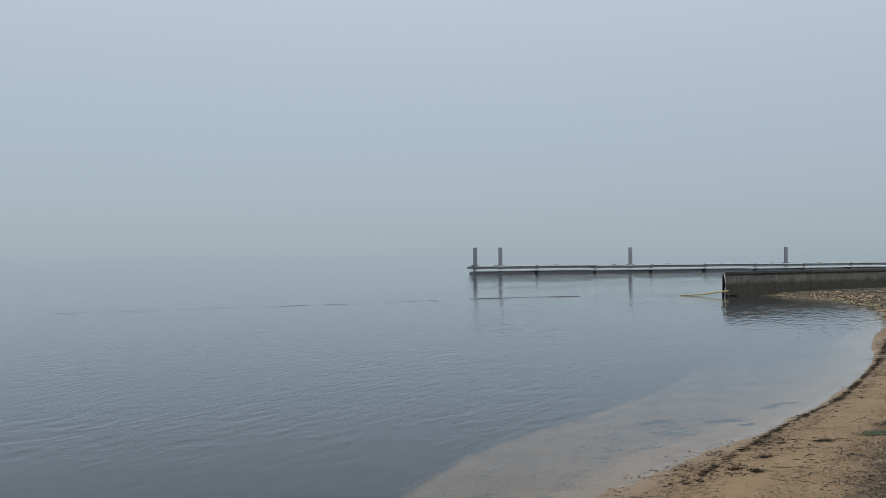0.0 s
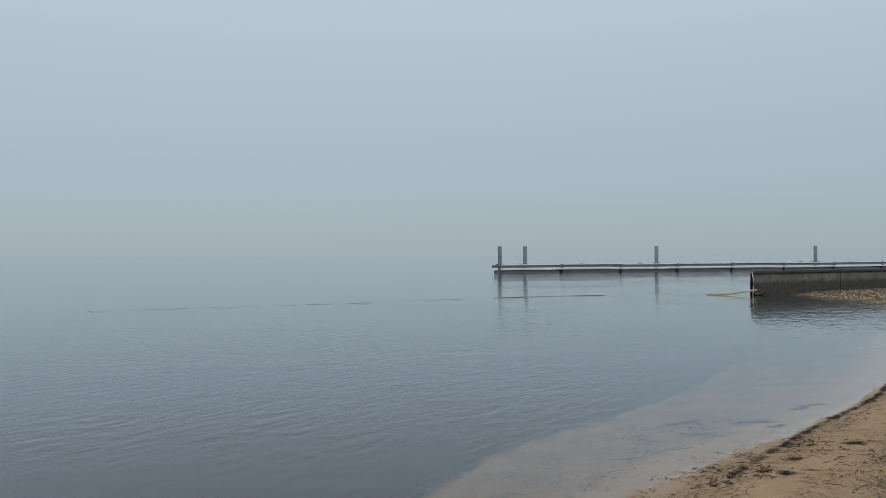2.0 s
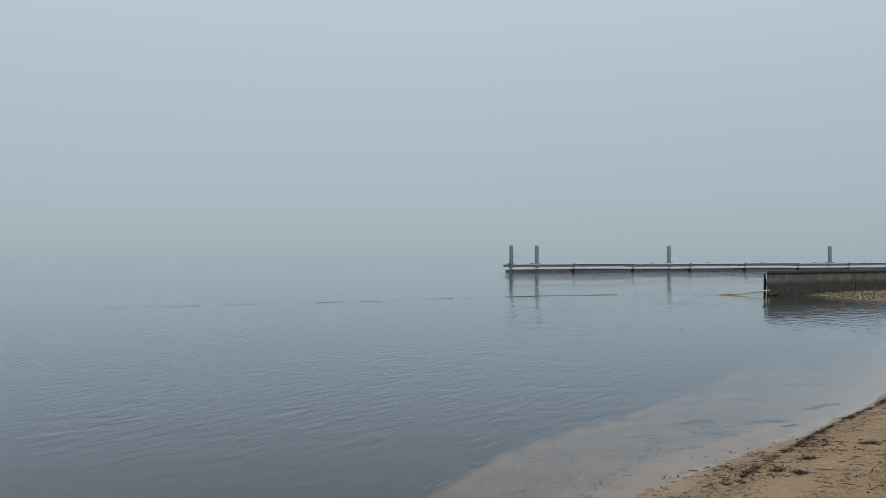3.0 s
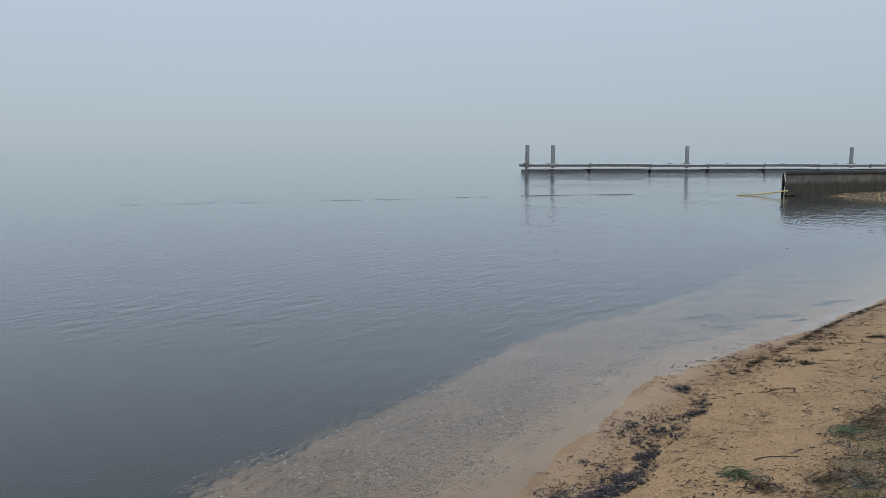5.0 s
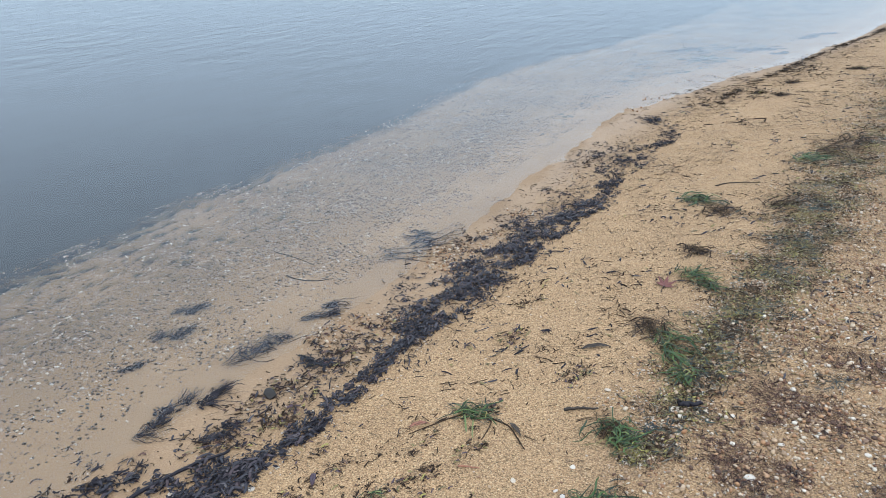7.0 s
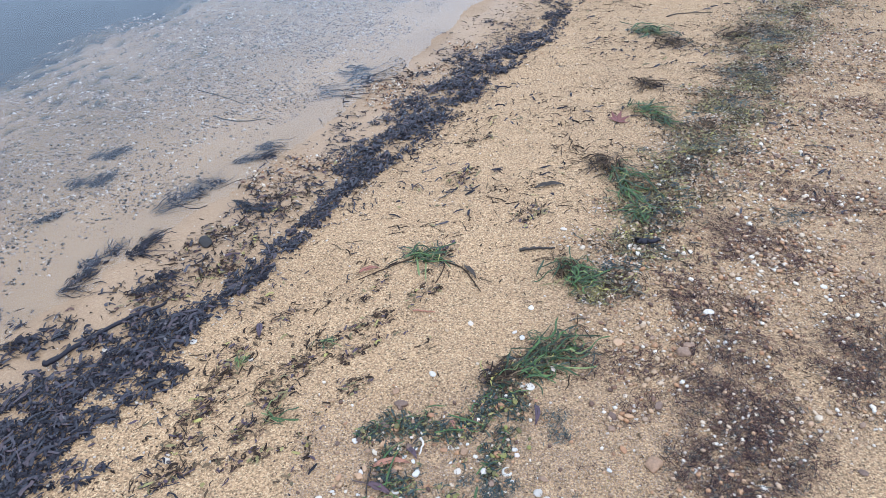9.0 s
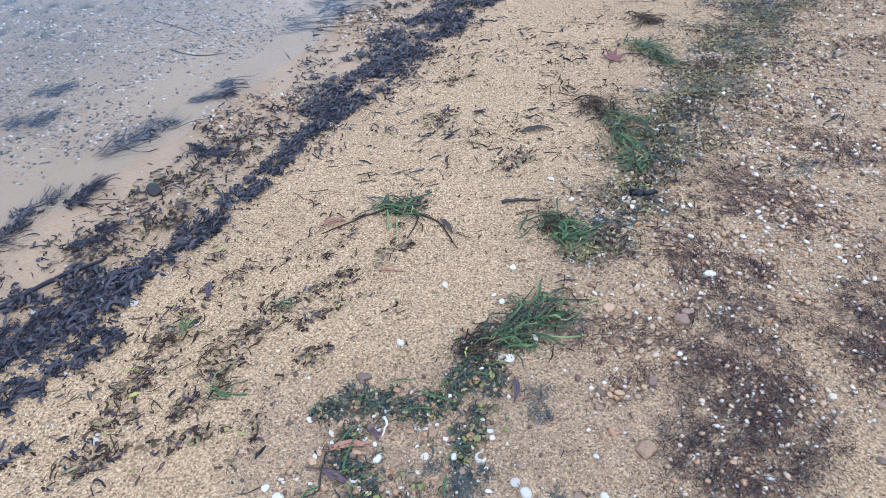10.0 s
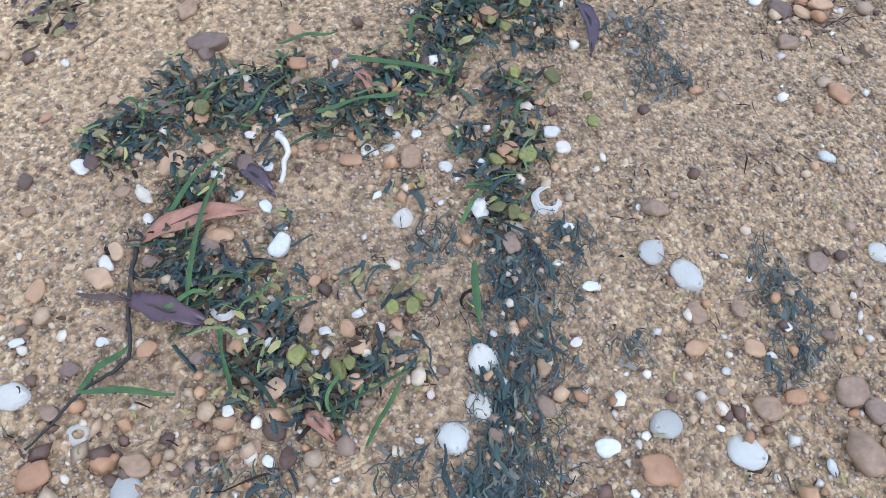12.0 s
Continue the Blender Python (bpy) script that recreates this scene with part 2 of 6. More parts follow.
M_WETWRACK = varied("wet_wrack", [(0.0, (0.010, 0.010, 0.016)), (0.6, (0.026, 0.024, 0.036)), (1.0, (0.07, 0.045, 0.05))], 0.3, grain=90, bump_d=0.0004, spec=0.45)
M_DROWNED = varied("drowned_wrack", [(0.0, (0.008, 0.009, 0.013)), (0.6, (0.018, 0.019, 0.027)), (1.0, (0.045, 0.045, 0.058))], 0.5, grain=90, bump_d=0.0004, spec=0.3)
M_BROWNWEED = varied("brown_weed", [(0.0, (0.016, 0.010, 0.007)), (0.5, (0.045, 0.028, 0.017)), (0.85, (0.09, 0.06, 0.034)), (1.0, (0.17, 0.12, 0.07))], 0.65, grain=90, bump_d=0.0005, spec=0.14)
M_GREEN = varied("green_seagrass", [(0.0, (0.016, 0.030, 0.014)), (0.25, (0.027, 0.052, 0.017)), (0.5, (0.046, 0.094, 0.027)), (0.85, (0.092, 0.165, 0.045)), (1.0, (0.24, 0.27, 0.10))], 0.42, grain_depth=0.5, grain=160, bump_d=0.0004, spec=0.3)
M_TEAL = varied("dark_green_algae", [(0.0, (0.010, 0.017, 0.017)), (0.4, (0.021, 0.040, 0.037)), (0.75, (0.038, 0.066, 0.054)), (0.9, (0.07, 0.088, 0.05)), (1.0, (0.15, 0.13, 0.065))], 0.34, grain=120, grain_depth=0.55, bump_d=0.0008, spec=0.4)
M_FILA = varied("grey_green_filaments", [(0.0, (0.040, 0.052, 0.050)), (0.45, (0.072, 0.086, 0.080)), (0.75, (0.105, 0.115, 0.102)), (1.0, (0.20, 0.18, 0.145))], 0.6, grain=80, bump_d=0.0004, spec=0.25)
M_OLIVE = varied("olive_bladder_weed", [(0.0, (0.06, 0.045, 0.018)), (0.5, (0.18, 0.15, 0.052)), (0.85, (0.28, 0.24, 0.075)), (1.0, (0.40, 0.36, 0.09))], 0.5, grain=90, bump_d=0.0005, spec=0.5)
M_BLADDER = varied("yellow_green_bladder", [(0.0, (0.10, 0.085, 0.022)), (0.5, (0.20, 0.18, 0.045)), (1.0, (0.29, 0.29, 0.065))], 0.4, source="object", grain=200, grain_depth=0.6, bump_d=0.001)
M_HAIR = varied("dark_red_hair_weed", [(0.0, (0.012, 0.008, 0.011)), (0.35, (0.042, 0.024, 0.026)), (0.6, (0.092, 0.05, 0.045)), (0.78, (0.155, 0.10, 0.082)), (0.9, (0.24, 0.12, 0.075)), (1.0, (0.34, 0.25, 0.18))], 0.65, grain=80, bump_d=0.0004, spec=0.15)
M_LEAF = varied("red_brown_leaf", [(0.0, (0.30, 0.12, 0.075)), (1.0, (0.36, 0.165, 0.10))], 0.42, source="object", grain=140, grain_depth=0.45, bump_d=0.0004)
M_REDLEAF = varied("dull_red_leaf", [(0.0, (0.17, 0.065, 0.055)), (1.0, (0.22, 0.085, 0.065))], 0.5, source="object", grain=90, grain_depth=0.5, bump_d=0.0005, spec=0.3)
M_PURPLE = varied("purple_leaf", [(0.0, (0.055, 0.028, 0.045)), (1.0, (0.085, 0.040, 0.050))], 0.35, source="object", grain=110, grain_depth=0.5, bump_d=0.0005, spec=0.5)
M_TWIG = varied("wet_driftwood", [(0.0, (0.022, 0.018, 0.015)), (0.5, (0.045, 0.034, 0.026)), (1.0, (0.085, 0.060, 0.042))], 0.6, source="object", grain=140, grain_depth=0.5, bump_d=0.0015, stretch=(1, 1, 0.2))
# dock timber and post greys lightened to stand in for fog over distance
M_TIMBER = varied("weathered_hazy_timber", [(0.0, (0.17, 0.18, 0.185)), (1.0, (0.23, 0.24, 0.245))], 0.85, source="object", grain=3.0, grain_depth=0.45, bump_d=0.01)
M_RAIL = varied("pale_dock_edge", [(0.0, (0.74, 0.76, 0.77)), (1.0, (0.8, 0.82, 0.82))], 0.7, source="object", grain=2.5, grain_depth=0.3, bump_d=0.006)
M_PILE = varied("hazy_grey_pile", [(0.0, (0.20, 0.225, 0.24)), (1.0, (0.25, 0.275, 0.29))], 0.8, source="object", grain=2.0, grain_depth=0.4, bump_d=0.008)


def wall_material():
    m, nt, p = material("stained_seawall_concrete")
    co = nt.nodes.new("ShaderNodeTexCoord").outputs["Object"]
    sep = nt.nodes.new("ShaderNodeSeparateXYZ")
    nt.links.new(co, sep.inputs[0])
    base = ramp(nt, noise_tex(nt, 2.2, 6, 0.65, coords=co), [(0.3, (0.075, 0.074, 0.07)), (0.7, (0.15, 0.145, 0.13))])
    streak = noise_tex(nt, 1.0, 4, 0.7, 0.2, coords=co, stretch=(2.6, 2.6, 0.7))
    pale = mix(nt, ramp(nt, streak, [(0.50, grey(0)), (0.72, grey(0.5))]), base, (0.25, 0.235, 0.20))
    edge = nt.nodes.new("ShaderNodeMath")
    edge.operation = "MULTIPLY_ADD"
    nt.links.new(noise_tex(nt, 1.8, 4, 0.6, coords=co), edge.inputs[0])
    edge.inputs[1].default_value = 0.35
    nt.links.new(sep.outputs["Z"], edge.inputs[2])
    tide = ramp(nt, edge.outputs[0], [(0.62, grey(1)), (0.78, grey(0))])
    algae = ramp(nt, noise_tex(nt, 5, 5, 0.7, coords=co), [(0.3, (0.028, 0.027, 0.022)), (0.7, (0.07, 0.062, 0.048))])
    nt.links.new(mix(nt, tide, pale, algae), p.inputs["Base Color"])
    p.inputs["Roughness"].default_value = 0.9
    nt.links.new(bump(nt, noise_tex(nt, 9, 6, 0.7, coords=co), 0.8, 0.03), p.inputs["Normal"])
    return m


M_WALL = wall_material()
M_CAP = varied("dark_wall_cap", [(0.0, (0.06, 0.062, 0.062)), (1.0, (0.085, 0.085, 0.082))], 0.85, source="object", grain=4, grain_depth=0.5, bump_d=0.01)
M_YELLOW = varied("faded_yellow_pipe", [(0.0, (0.55, 0.47, 0.20)), (1.0, (0.60, 0.50, 0.22))], 0.5, source="object", grain=6, grain_depth=0.3, bump_d=0.003)
M_ROPE = varied("dark_float_rope", [(0.0, (0.15, 0.16, 0.165)), (1.0, (0.20, 0.21, 0.215))], 0.6, source="object", grain=20, bump_d=0.004)
M_RUBBLE = varied("shore_rubble", [(0.0, (0.10, 0.088, 0.066)), (0.5, (0.16, 0.142, 0.108)), (0.85, (0.21, 0.185, 0.14)), (1.0, (0.32, 0.29, 0.24))], 0.85, grain=8, grain_depth=0.5, bump_d=0.02)


# ---- shore shape ----
SHORE = [(-40, -62), (-14, -20), (-6, -6.5), (-2.96, -1.42), (-1.2, 1.61), (-0.47, 2.95), (0.19, 4.49), (1.0, 6.14), (2.4, 7.8), (3.7, 9.5),
         (5.7, 12.7), (7.3, 16.1), (9.2, 19.4), (11.2, 24), (12.2, 28), (11.6, 31.5), (11.5, 33.8), (13, 35.4), (18, 38.6), (28, 45), (60, 65.6), (150, 123), (400, 284)]


def smooth_line(points, steps=8):
    """Catmull-Rom through the points."""
    p = np.array([points[0], *points, points[-1]], float)
    out = []
    for i in range(1, len(p) - 2):
        a, b, c, d = p[i - 1], p[i], p[i + 1], p[i + 2]
        for t in np.linspace(0, 1, steps, endpoint=False):
            out.append(0.5 * (2 * b + (c - a) * t + (2 * a - 5 * b + 4 * c - d) * t * t + (3 * b - a - 3 * c + d) * t ** 3))
    out.append(p[-2])
    return np.array(out)


LINE = smooth_line(SHORE)


LAND = [*[tuple(p) for p in LINE], (3000, 1955), (3000, -3000), (-1500, -3000)]


def shore_distance(x, y):
    """Metres inland from the waterline; below zero in the water."""
    x, y = np.asarray(x, float), np.asarray(y, float)
    best, inside = np.full(x.shape, 1e18), np.zeros(x.shape, bool)
    for (ax, ay), (bx, by) in zip(LAND, LAND[1:] + LAND[:1]):
        if ay != by:
            inside ^= ((ay > y) != (by > y)) & (x < (bx - ax) * (y - ay) / (by - ay) + ax)
    for (ax, ay), (bx, by) in zip(LINE[:-1], LINE[1:]):
        dx, dy = bx - ax, by - ay
        t = np.clip(((x - ax) * dx + (y - ay) * dy) / (dx * dx + dy * dy), 0, 1)
        best = np.minimum(best, (x - ax - t * dx) ** 2 + (y - ay - t * dy) ** 2)
    return np.where(inside, 1.0, -1.0) * np.sqrt(best)


def waves(x, y, seed, octaves, size):
    """Smooth value noise from sums of sines."""
    rng = np.random.RandomState(seed)
    v = np.zeros(np.shape(x))
    for k in range(octaves):
        for _ in range(4):
            a, ph = rng.uniform(0, 2 * math.pi, 2)
            f = 2 * math.pi / size * 1.9 ** k * rng.uniform(0.8, 1.25)
            v = v + np.sin((x * math.cos(a) + y * math.sin(a)) * f + ph) * 0.6 ** k / 4
    return v


def shelf_edge(x, y):
    """Where the drowned shelf drops off, in metres from the waterline."""
    return np.interp(y, [1.5, 3.0, 4.0, 4.7, 5.8, 7.3, 8.8, 13.0, 20.0], [-1.5, -1.63, -1.69, -1.6, -1.52, -1.82, -2.02, -2.5, -3.2]) + 0.05 * waves(x, y, 5, 3, 1.3)


def ripple(x, y, d):
    """Crests and troughs of short broken ripple marks, from -1 to 1."""
    broken = np.clip(0.45 + 1.1 * waves(x, y, 36, 2, 0.17) + 0.4 * waves(x, y, 37, 2, 0.6), 0, 1)
    return broken * np.sin(d * 2 * math.pi / 0.095 + 2.2 * waves(x, y, 33, 3, 0.5) + 1.3 * waves(x, y, 38, 2, 0.15))


def ground_height(x, y):
    x, y = np.asarray(x, float), np.asarray(y, float)
    d = shore_distance(x, y)
    d = d + 0.035 * waves(x, y, 11, 2, 1.7) * np.clip(1.4 - np.abs(d), 0, 1)
    near_shore = np.clip((8.5 - y) / 3, 0, 1)
    e = d - 0.13 * near_shore
    land = np.where(e < 2.6, 0.079 * e, 0.205 + (e - 2.6) * 0.035) + 0.011 * np.clip((e - 0.15) / 0.8, 0, 1) - 0.0125 * np.clip((0.62 - e) / 0.4, 0, 1)
    land = np.where(d < 0.43, near_shore * 0.0367 * d + (1 - near_shore) * land, land)
    land = np.minimum(land, 0.55 + 0.002 * d)
    shelf = shelf_edge(x, y)
    over = np.maximum(shelf - d, 0)
    sea = np.maximum(-0.0125 * np.maximum(1 - near_shore, np.clip(-d / 0.15, 0, 1)) + 0.072 * np.maximum(d, shelf) - 0.42 * (1 - np.exp(-over / 0.45)) - 0.06 * over, -3.0)
    z = np.where(d > 0, land, sea)
    near = np.exp(-((np.maximum(np.hypot(x, y - 2) - 5, 0)) / 4) ** 2)
    z = z + near * (0.006 * waves(x, y, 21, 2, 0.55) + 0.0026 * waves(x, y, 22, 2, 0.13)) * np.clip(np.abs(d - 0.15) / 0.45, 0.22, 1)
    # ripple marks on the drowned shelf
    band = np.clip((-d - 0.7) / 0.5, 0, 1) * np.clip((d - shelf + 0.25) / 0.3, 0, 1)
    z = z + near * band * 0.012 * ripple(x, y, d)
    return z


def gz(x, y):
    return float(ground_height(np.array([x]), np.array([y]))[0])


def graded(lo, a, b, hi, step, growth):
    """Coordinates that are close together from a to b and widen outside."""
    mid = list(np.arange(a, b + step / 2, step))
    up, s, v = [], step, mid[-1]
    while v < hi:
        s *= growth
        v += s
        up.append(min(v, hi))
    down, s, v = [], step, mid[0]
    while v > lo:
        s *= growth
        v -= s
        down.append(max(v, lo))
    return np.array(down[::-1] + mid + up)


def sheet(name, xs, ys, height):
    """A grid mesh over xs and ys."""
    gx, gy = np.meshgrid(xs, ys)
    z = height(gx.ravel(), gy.ravel())
    co = np.column_stack([gx.ravel(), gy.ravel(), z])
    nx, ny = len(xs), len(ys)
    i = (np.arange(ny - 1)[:, None] * nx + np.arange(nx - 1)[None]).ravel()
    quads = np.column_stack([i, i + 1, i + nx + 1, i + nx])
    return mesh_of(name, co, quads), co


def mesh_of(name, co, faces, smooth=True):
    """A mesh from arrays of places and of faces with equal corners."""
    me = bpy.data.meshes.new(name)
    n, k = faces.shape
    me.vertices.add(len(co))
    me.vertices.foreach_set("co", np.ascontiguousarray(co, np.float32).ravel())
    me.loops.add(n * k)
    me.loops.foreach_set("vertex_index", np.ascontiguousarray(faces, np.int32).ravel())
    me.polygons.add(n)
    me.polygons.foreach_set("loop_start", np.arange(0, n * k, k, dtype=np.int32))
    me.polygons.foreach_set("loop_total", np.full(n, k, np.int32))
    me.polygons.foreach_set("use_smooth", np.full(n, smooth))
    me.update(calc_edges=True)
    me.validate()
    return me


XS = graded(-2600, -2.3, 1.5, 2600, 0.027, 1.07)
YS = graded(-2600, 0.8, 5.6, 2600, 0.029, 1.06)
me, co = sheet("ground", XS, YS, ground_height)
d_ground = shore_distance(co[:, 0], co[:, 1])
# colour mask: silt in troughs and on the shelf, painted depth darkening beyond
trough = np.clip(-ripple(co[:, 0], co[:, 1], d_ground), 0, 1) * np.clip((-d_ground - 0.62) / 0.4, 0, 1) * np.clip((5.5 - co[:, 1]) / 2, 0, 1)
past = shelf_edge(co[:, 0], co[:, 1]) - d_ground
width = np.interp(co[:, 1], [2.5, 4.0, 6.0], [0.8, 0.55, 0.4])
silt_and_depth = np.clip((past + 0.55 * width) / width, 0, 1) + 0.5 * trough * np.clip((d_ground + 1.75) / 0.3, 0, 1)
# bed painted darker far out, for the look of deep mirroring water
silt_and_depth = silt_and_depth + np.clip((-d_ground - 0.2) / 0.2, 0, 1) * np.interp(co[:, 1], [4.0, 6.0, 8.0, 11.0, 16.0, 26.0], [0.0, 0.08, 0.14, 0.27, 0.45, 0.6])
silt_and_depth = silt_and_depth + np.interp(d_ground, [-1.7, -1.0, -0.55, -0.3], [0.36, 0.34, 0.22, 0.0]) * np.clip(0.9 + 0.3 * waves(co[:, 0], co[:, 1], 35, 3, 0.7), 0, 1.2)
me.attributes.new("silt_and_depth", "FLOAT", "POINT").data.foreach_set("value", silt_and_depth.astype(np.float32))
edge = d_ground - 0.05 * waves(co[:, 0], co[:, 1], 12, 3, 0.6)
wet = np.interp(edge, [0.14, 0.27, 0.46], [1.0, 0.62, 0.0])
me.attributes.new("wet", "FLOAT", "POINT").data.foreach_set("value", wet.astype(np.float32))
film = np.interp(edge, [-0.02, 0.07, 0.15, 0.36], [0.0, 0.85, 0.85, 0.0])
me.attributes.new("film", "FLOAT", "POINT").data.foreach_set("value", film.astype(np.float32))
dirt = np.zeros(len(co))
for x, y, w in [(0.35, 1.8, 0.2), (0.5, 2.05, 0.24), (0.66, 2.3, 0.26), (0.85, 2.6, 0.3), (1.08, 2.95, 0.34), (1.3, 3.35, 0.36), (1.6, 3.9, 0.4), (1.95, 4.5, 0.45), (2.5, 5.4, 0.5), (3.1, 6.4, 0.6), (3.6, 7.2, 0.7),
                (0.95, 2.0, 0.36), (0.75, 1.8, 0.3), (0.6, 1.6, 0.26), (0.56, 1.38, 0.22), (1.2, 2.3, 0.4), (1.4, 2.8, 0.45), (0.92, 1.6, 0.2), (0.62, 1.25, 0.2), (1.7, 3.4, 0.5), (0.02, 1.3, 0.16), (0.05, 1.15, 0.14), (-0.15, 1.2, 0.12), (1.0, 1.5, 0.3), (1.1, 1.85, 0.35), (0.8, 1.38, 0.22), (-0.03, 1.28, 0.3), (0.1, 1.4, 0.25), (0.3, 1.5, 0.25)]:
    dirt = np.maximum(dirt, np.exp(-((co[:, 0] - x) ** 2 + (co[:, 1] - y) ** 2) / (0.5 * w * w)))
me.attributes.new("dirt", "FLOAT", "POINT").data.foreach_set("value", dirt.astype(np.float32))
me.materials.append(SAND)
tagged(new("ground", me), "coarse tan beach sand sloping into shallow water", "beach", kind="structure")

me, co = sheet("water", graded(-2600, -4, 4, 2600, 1.0, 1.25), graded(-2600, -4, 12, 2600, 1.0, 1.25), lambda x, y: np.zeros(len(x)))
me.materials.append(WATER)
tagged(new("water", me), "calm grey-blue sea water with faint ripples in fog", "water", kind="structure")


# ---- building helpers ----
def part(name, bm, mat, parent=None, label=""):
    me = bpy.data.meshes.new(name)
    bm.to_mesh(me)
    bm.free()
    me.materials.append(mat)
    ob = new(name, me)
    if parent is not None:
        ob.parent = parent
    if label:
        ob["label"] = label
    return ob


def box(bm, cx, cy, cz, sx, sy, sz, turn=0.0, bevel=0.0):
    m = Matrix.Translation((cx, cy, cz)) @ Matrix.Rotation(turn, 4, "Z") @ Matrix.Diagonal((sx, sy, sz, 1))
    made = bmesh.ops.create_cube(bm, size=1, matrix=m)
    if bevel:
        edges = list({e for v in made["verts"] for e in v.link_edges})
        bmesh.ops.bevel(bm, geom=edges, offset=bevel, segments=2, affect="EDGES")
    return bm


def tube(bm, points, radii, sides=8):
    """A tapered tube along a bent line."""
    pts = [Vector(p) for p in points]
    rings = []
    for i, p in enumerate(pts):
        way = (pts[min(i + 1, len(pts) - 1)] - pts[max(i - 1, 0)]).normalized()
        side = way.cross(Vector((0, 0, 1)))
        side = side.normalized() if side.length > 1e-4 else Vector((1, 0, 0))
        up = side.cross(way).normalized()
        rings.append([bm.verts.new(p + radii[i] * (math.cos(a) * side + math.sin(a) * up))
                      for a in (2 * math.pi * k / sides for k in range(sides))])
    for a, b in zip(rings[:-1], rings[1:]):
        for k in range(sides):
            f = bm.faces.new((a[k], a[(k + 1) % sides], b[(k + 1) % sides], b[k]))
            f.smooth = True
    bm.faces.new(rings[0][::-1])
    bm.faces.new(rings[-1])
    bmesh.ops.recalc_face_normals(bm, faces=bm.faces)
    return bm


def empty(name, x, y, z=0.0, turn=0.0):
    ob = new(name)
    ob.matrix_world = pose(x, y, z, 0, 0, math.degrees(turn))
    return ob


# ---- floating dock far out ----
def dock():
    a, b = Vector((-1.55, 72.7)), Vector((62, 97))
    run = (b - a).length
    turn = math.atan2(b.y - a.y, b.x - a.x)
    root = empty("floating_dock", a.x, a.y, 0, turn)
    tagged(root, "long grey timber dock on posts with pale edge rails", "dock")
    seg = 6.2
    n = int(run / seg)
    for i in range(n):
        x0 = i * seg
        sag = 0.025 * math.sin(i * 2.1)
        bm = bmesh.new()
        box(bm, x0 + seg / 2, 1.1, 0.60 + sag, seg - 0.06, 2.2, 0.22, bevel=0.03)
        part("deck_section", bm, M_TIMBER, root)
        bm = bmesh.new()
        box(bm, x0 + seg / 2, -0.03, 0.755 + sag, seg - 0.05, 0.16, 0.09, bevel=0.02)
        part("edge_rail", bm, M_RAIL, root, "pale weathered edge rail")
        bm = bmesh.new()
        box(bm, x0 + seg / 2, -0.05, 0.36 + sag, seg - 0.02, 0.30, 0.12, bevel=0.03)
        part("fender_beam", bm, M_RAIL, root, "pale fender beam just above the water")
        bm = bmesh.new()
        box(bm, x0 + seg / 2, 1.0, 0.08 + sag, seg - 0.3, 1.9, 0.30, bevel=0.05)
        part("float", bm, M_TIMBER, root, "dark float under the deck")
        bm = bmesh.new()
        box(bm, x0 + 0.04, -0.07, 0.52 + sag, 0.22, 0.16, 0.55, bevel=0.02)
        part("bracket", bm, M_TIMBER, root)
    for i in range(0, n * 3):
        if i % 3 == 1:
            bm = bmesh.new()
            box(bm, i * seg / 3, -0.02, 0.82, 0.28, 0.12, 0.10, bevel=0.02)
            part("cleat", bm, M_TIMBER, root)
    for x in (0.42, 2.95, 16.9, 35.8, 52.0):
        bm = bmesh.new()
        tube(bm, [(x, 1.0, -2.5), (x, 1.0, 0.7), (x, 1.0, 2.45), (x, 1.0, 2.5)], [0.19, 0.19, 0.185, 0.14], 14)
        post = part("mooring_post", bm, M_PILE, root, "tall grey round post")
        bm = bmesh.new()
        box(bm, x, 1.0, 0.78, 0.62, 0.62, 0.12, bevel=0.03)
        part("post_guide", bm, M_TIMBER, post)
    return root


dock()


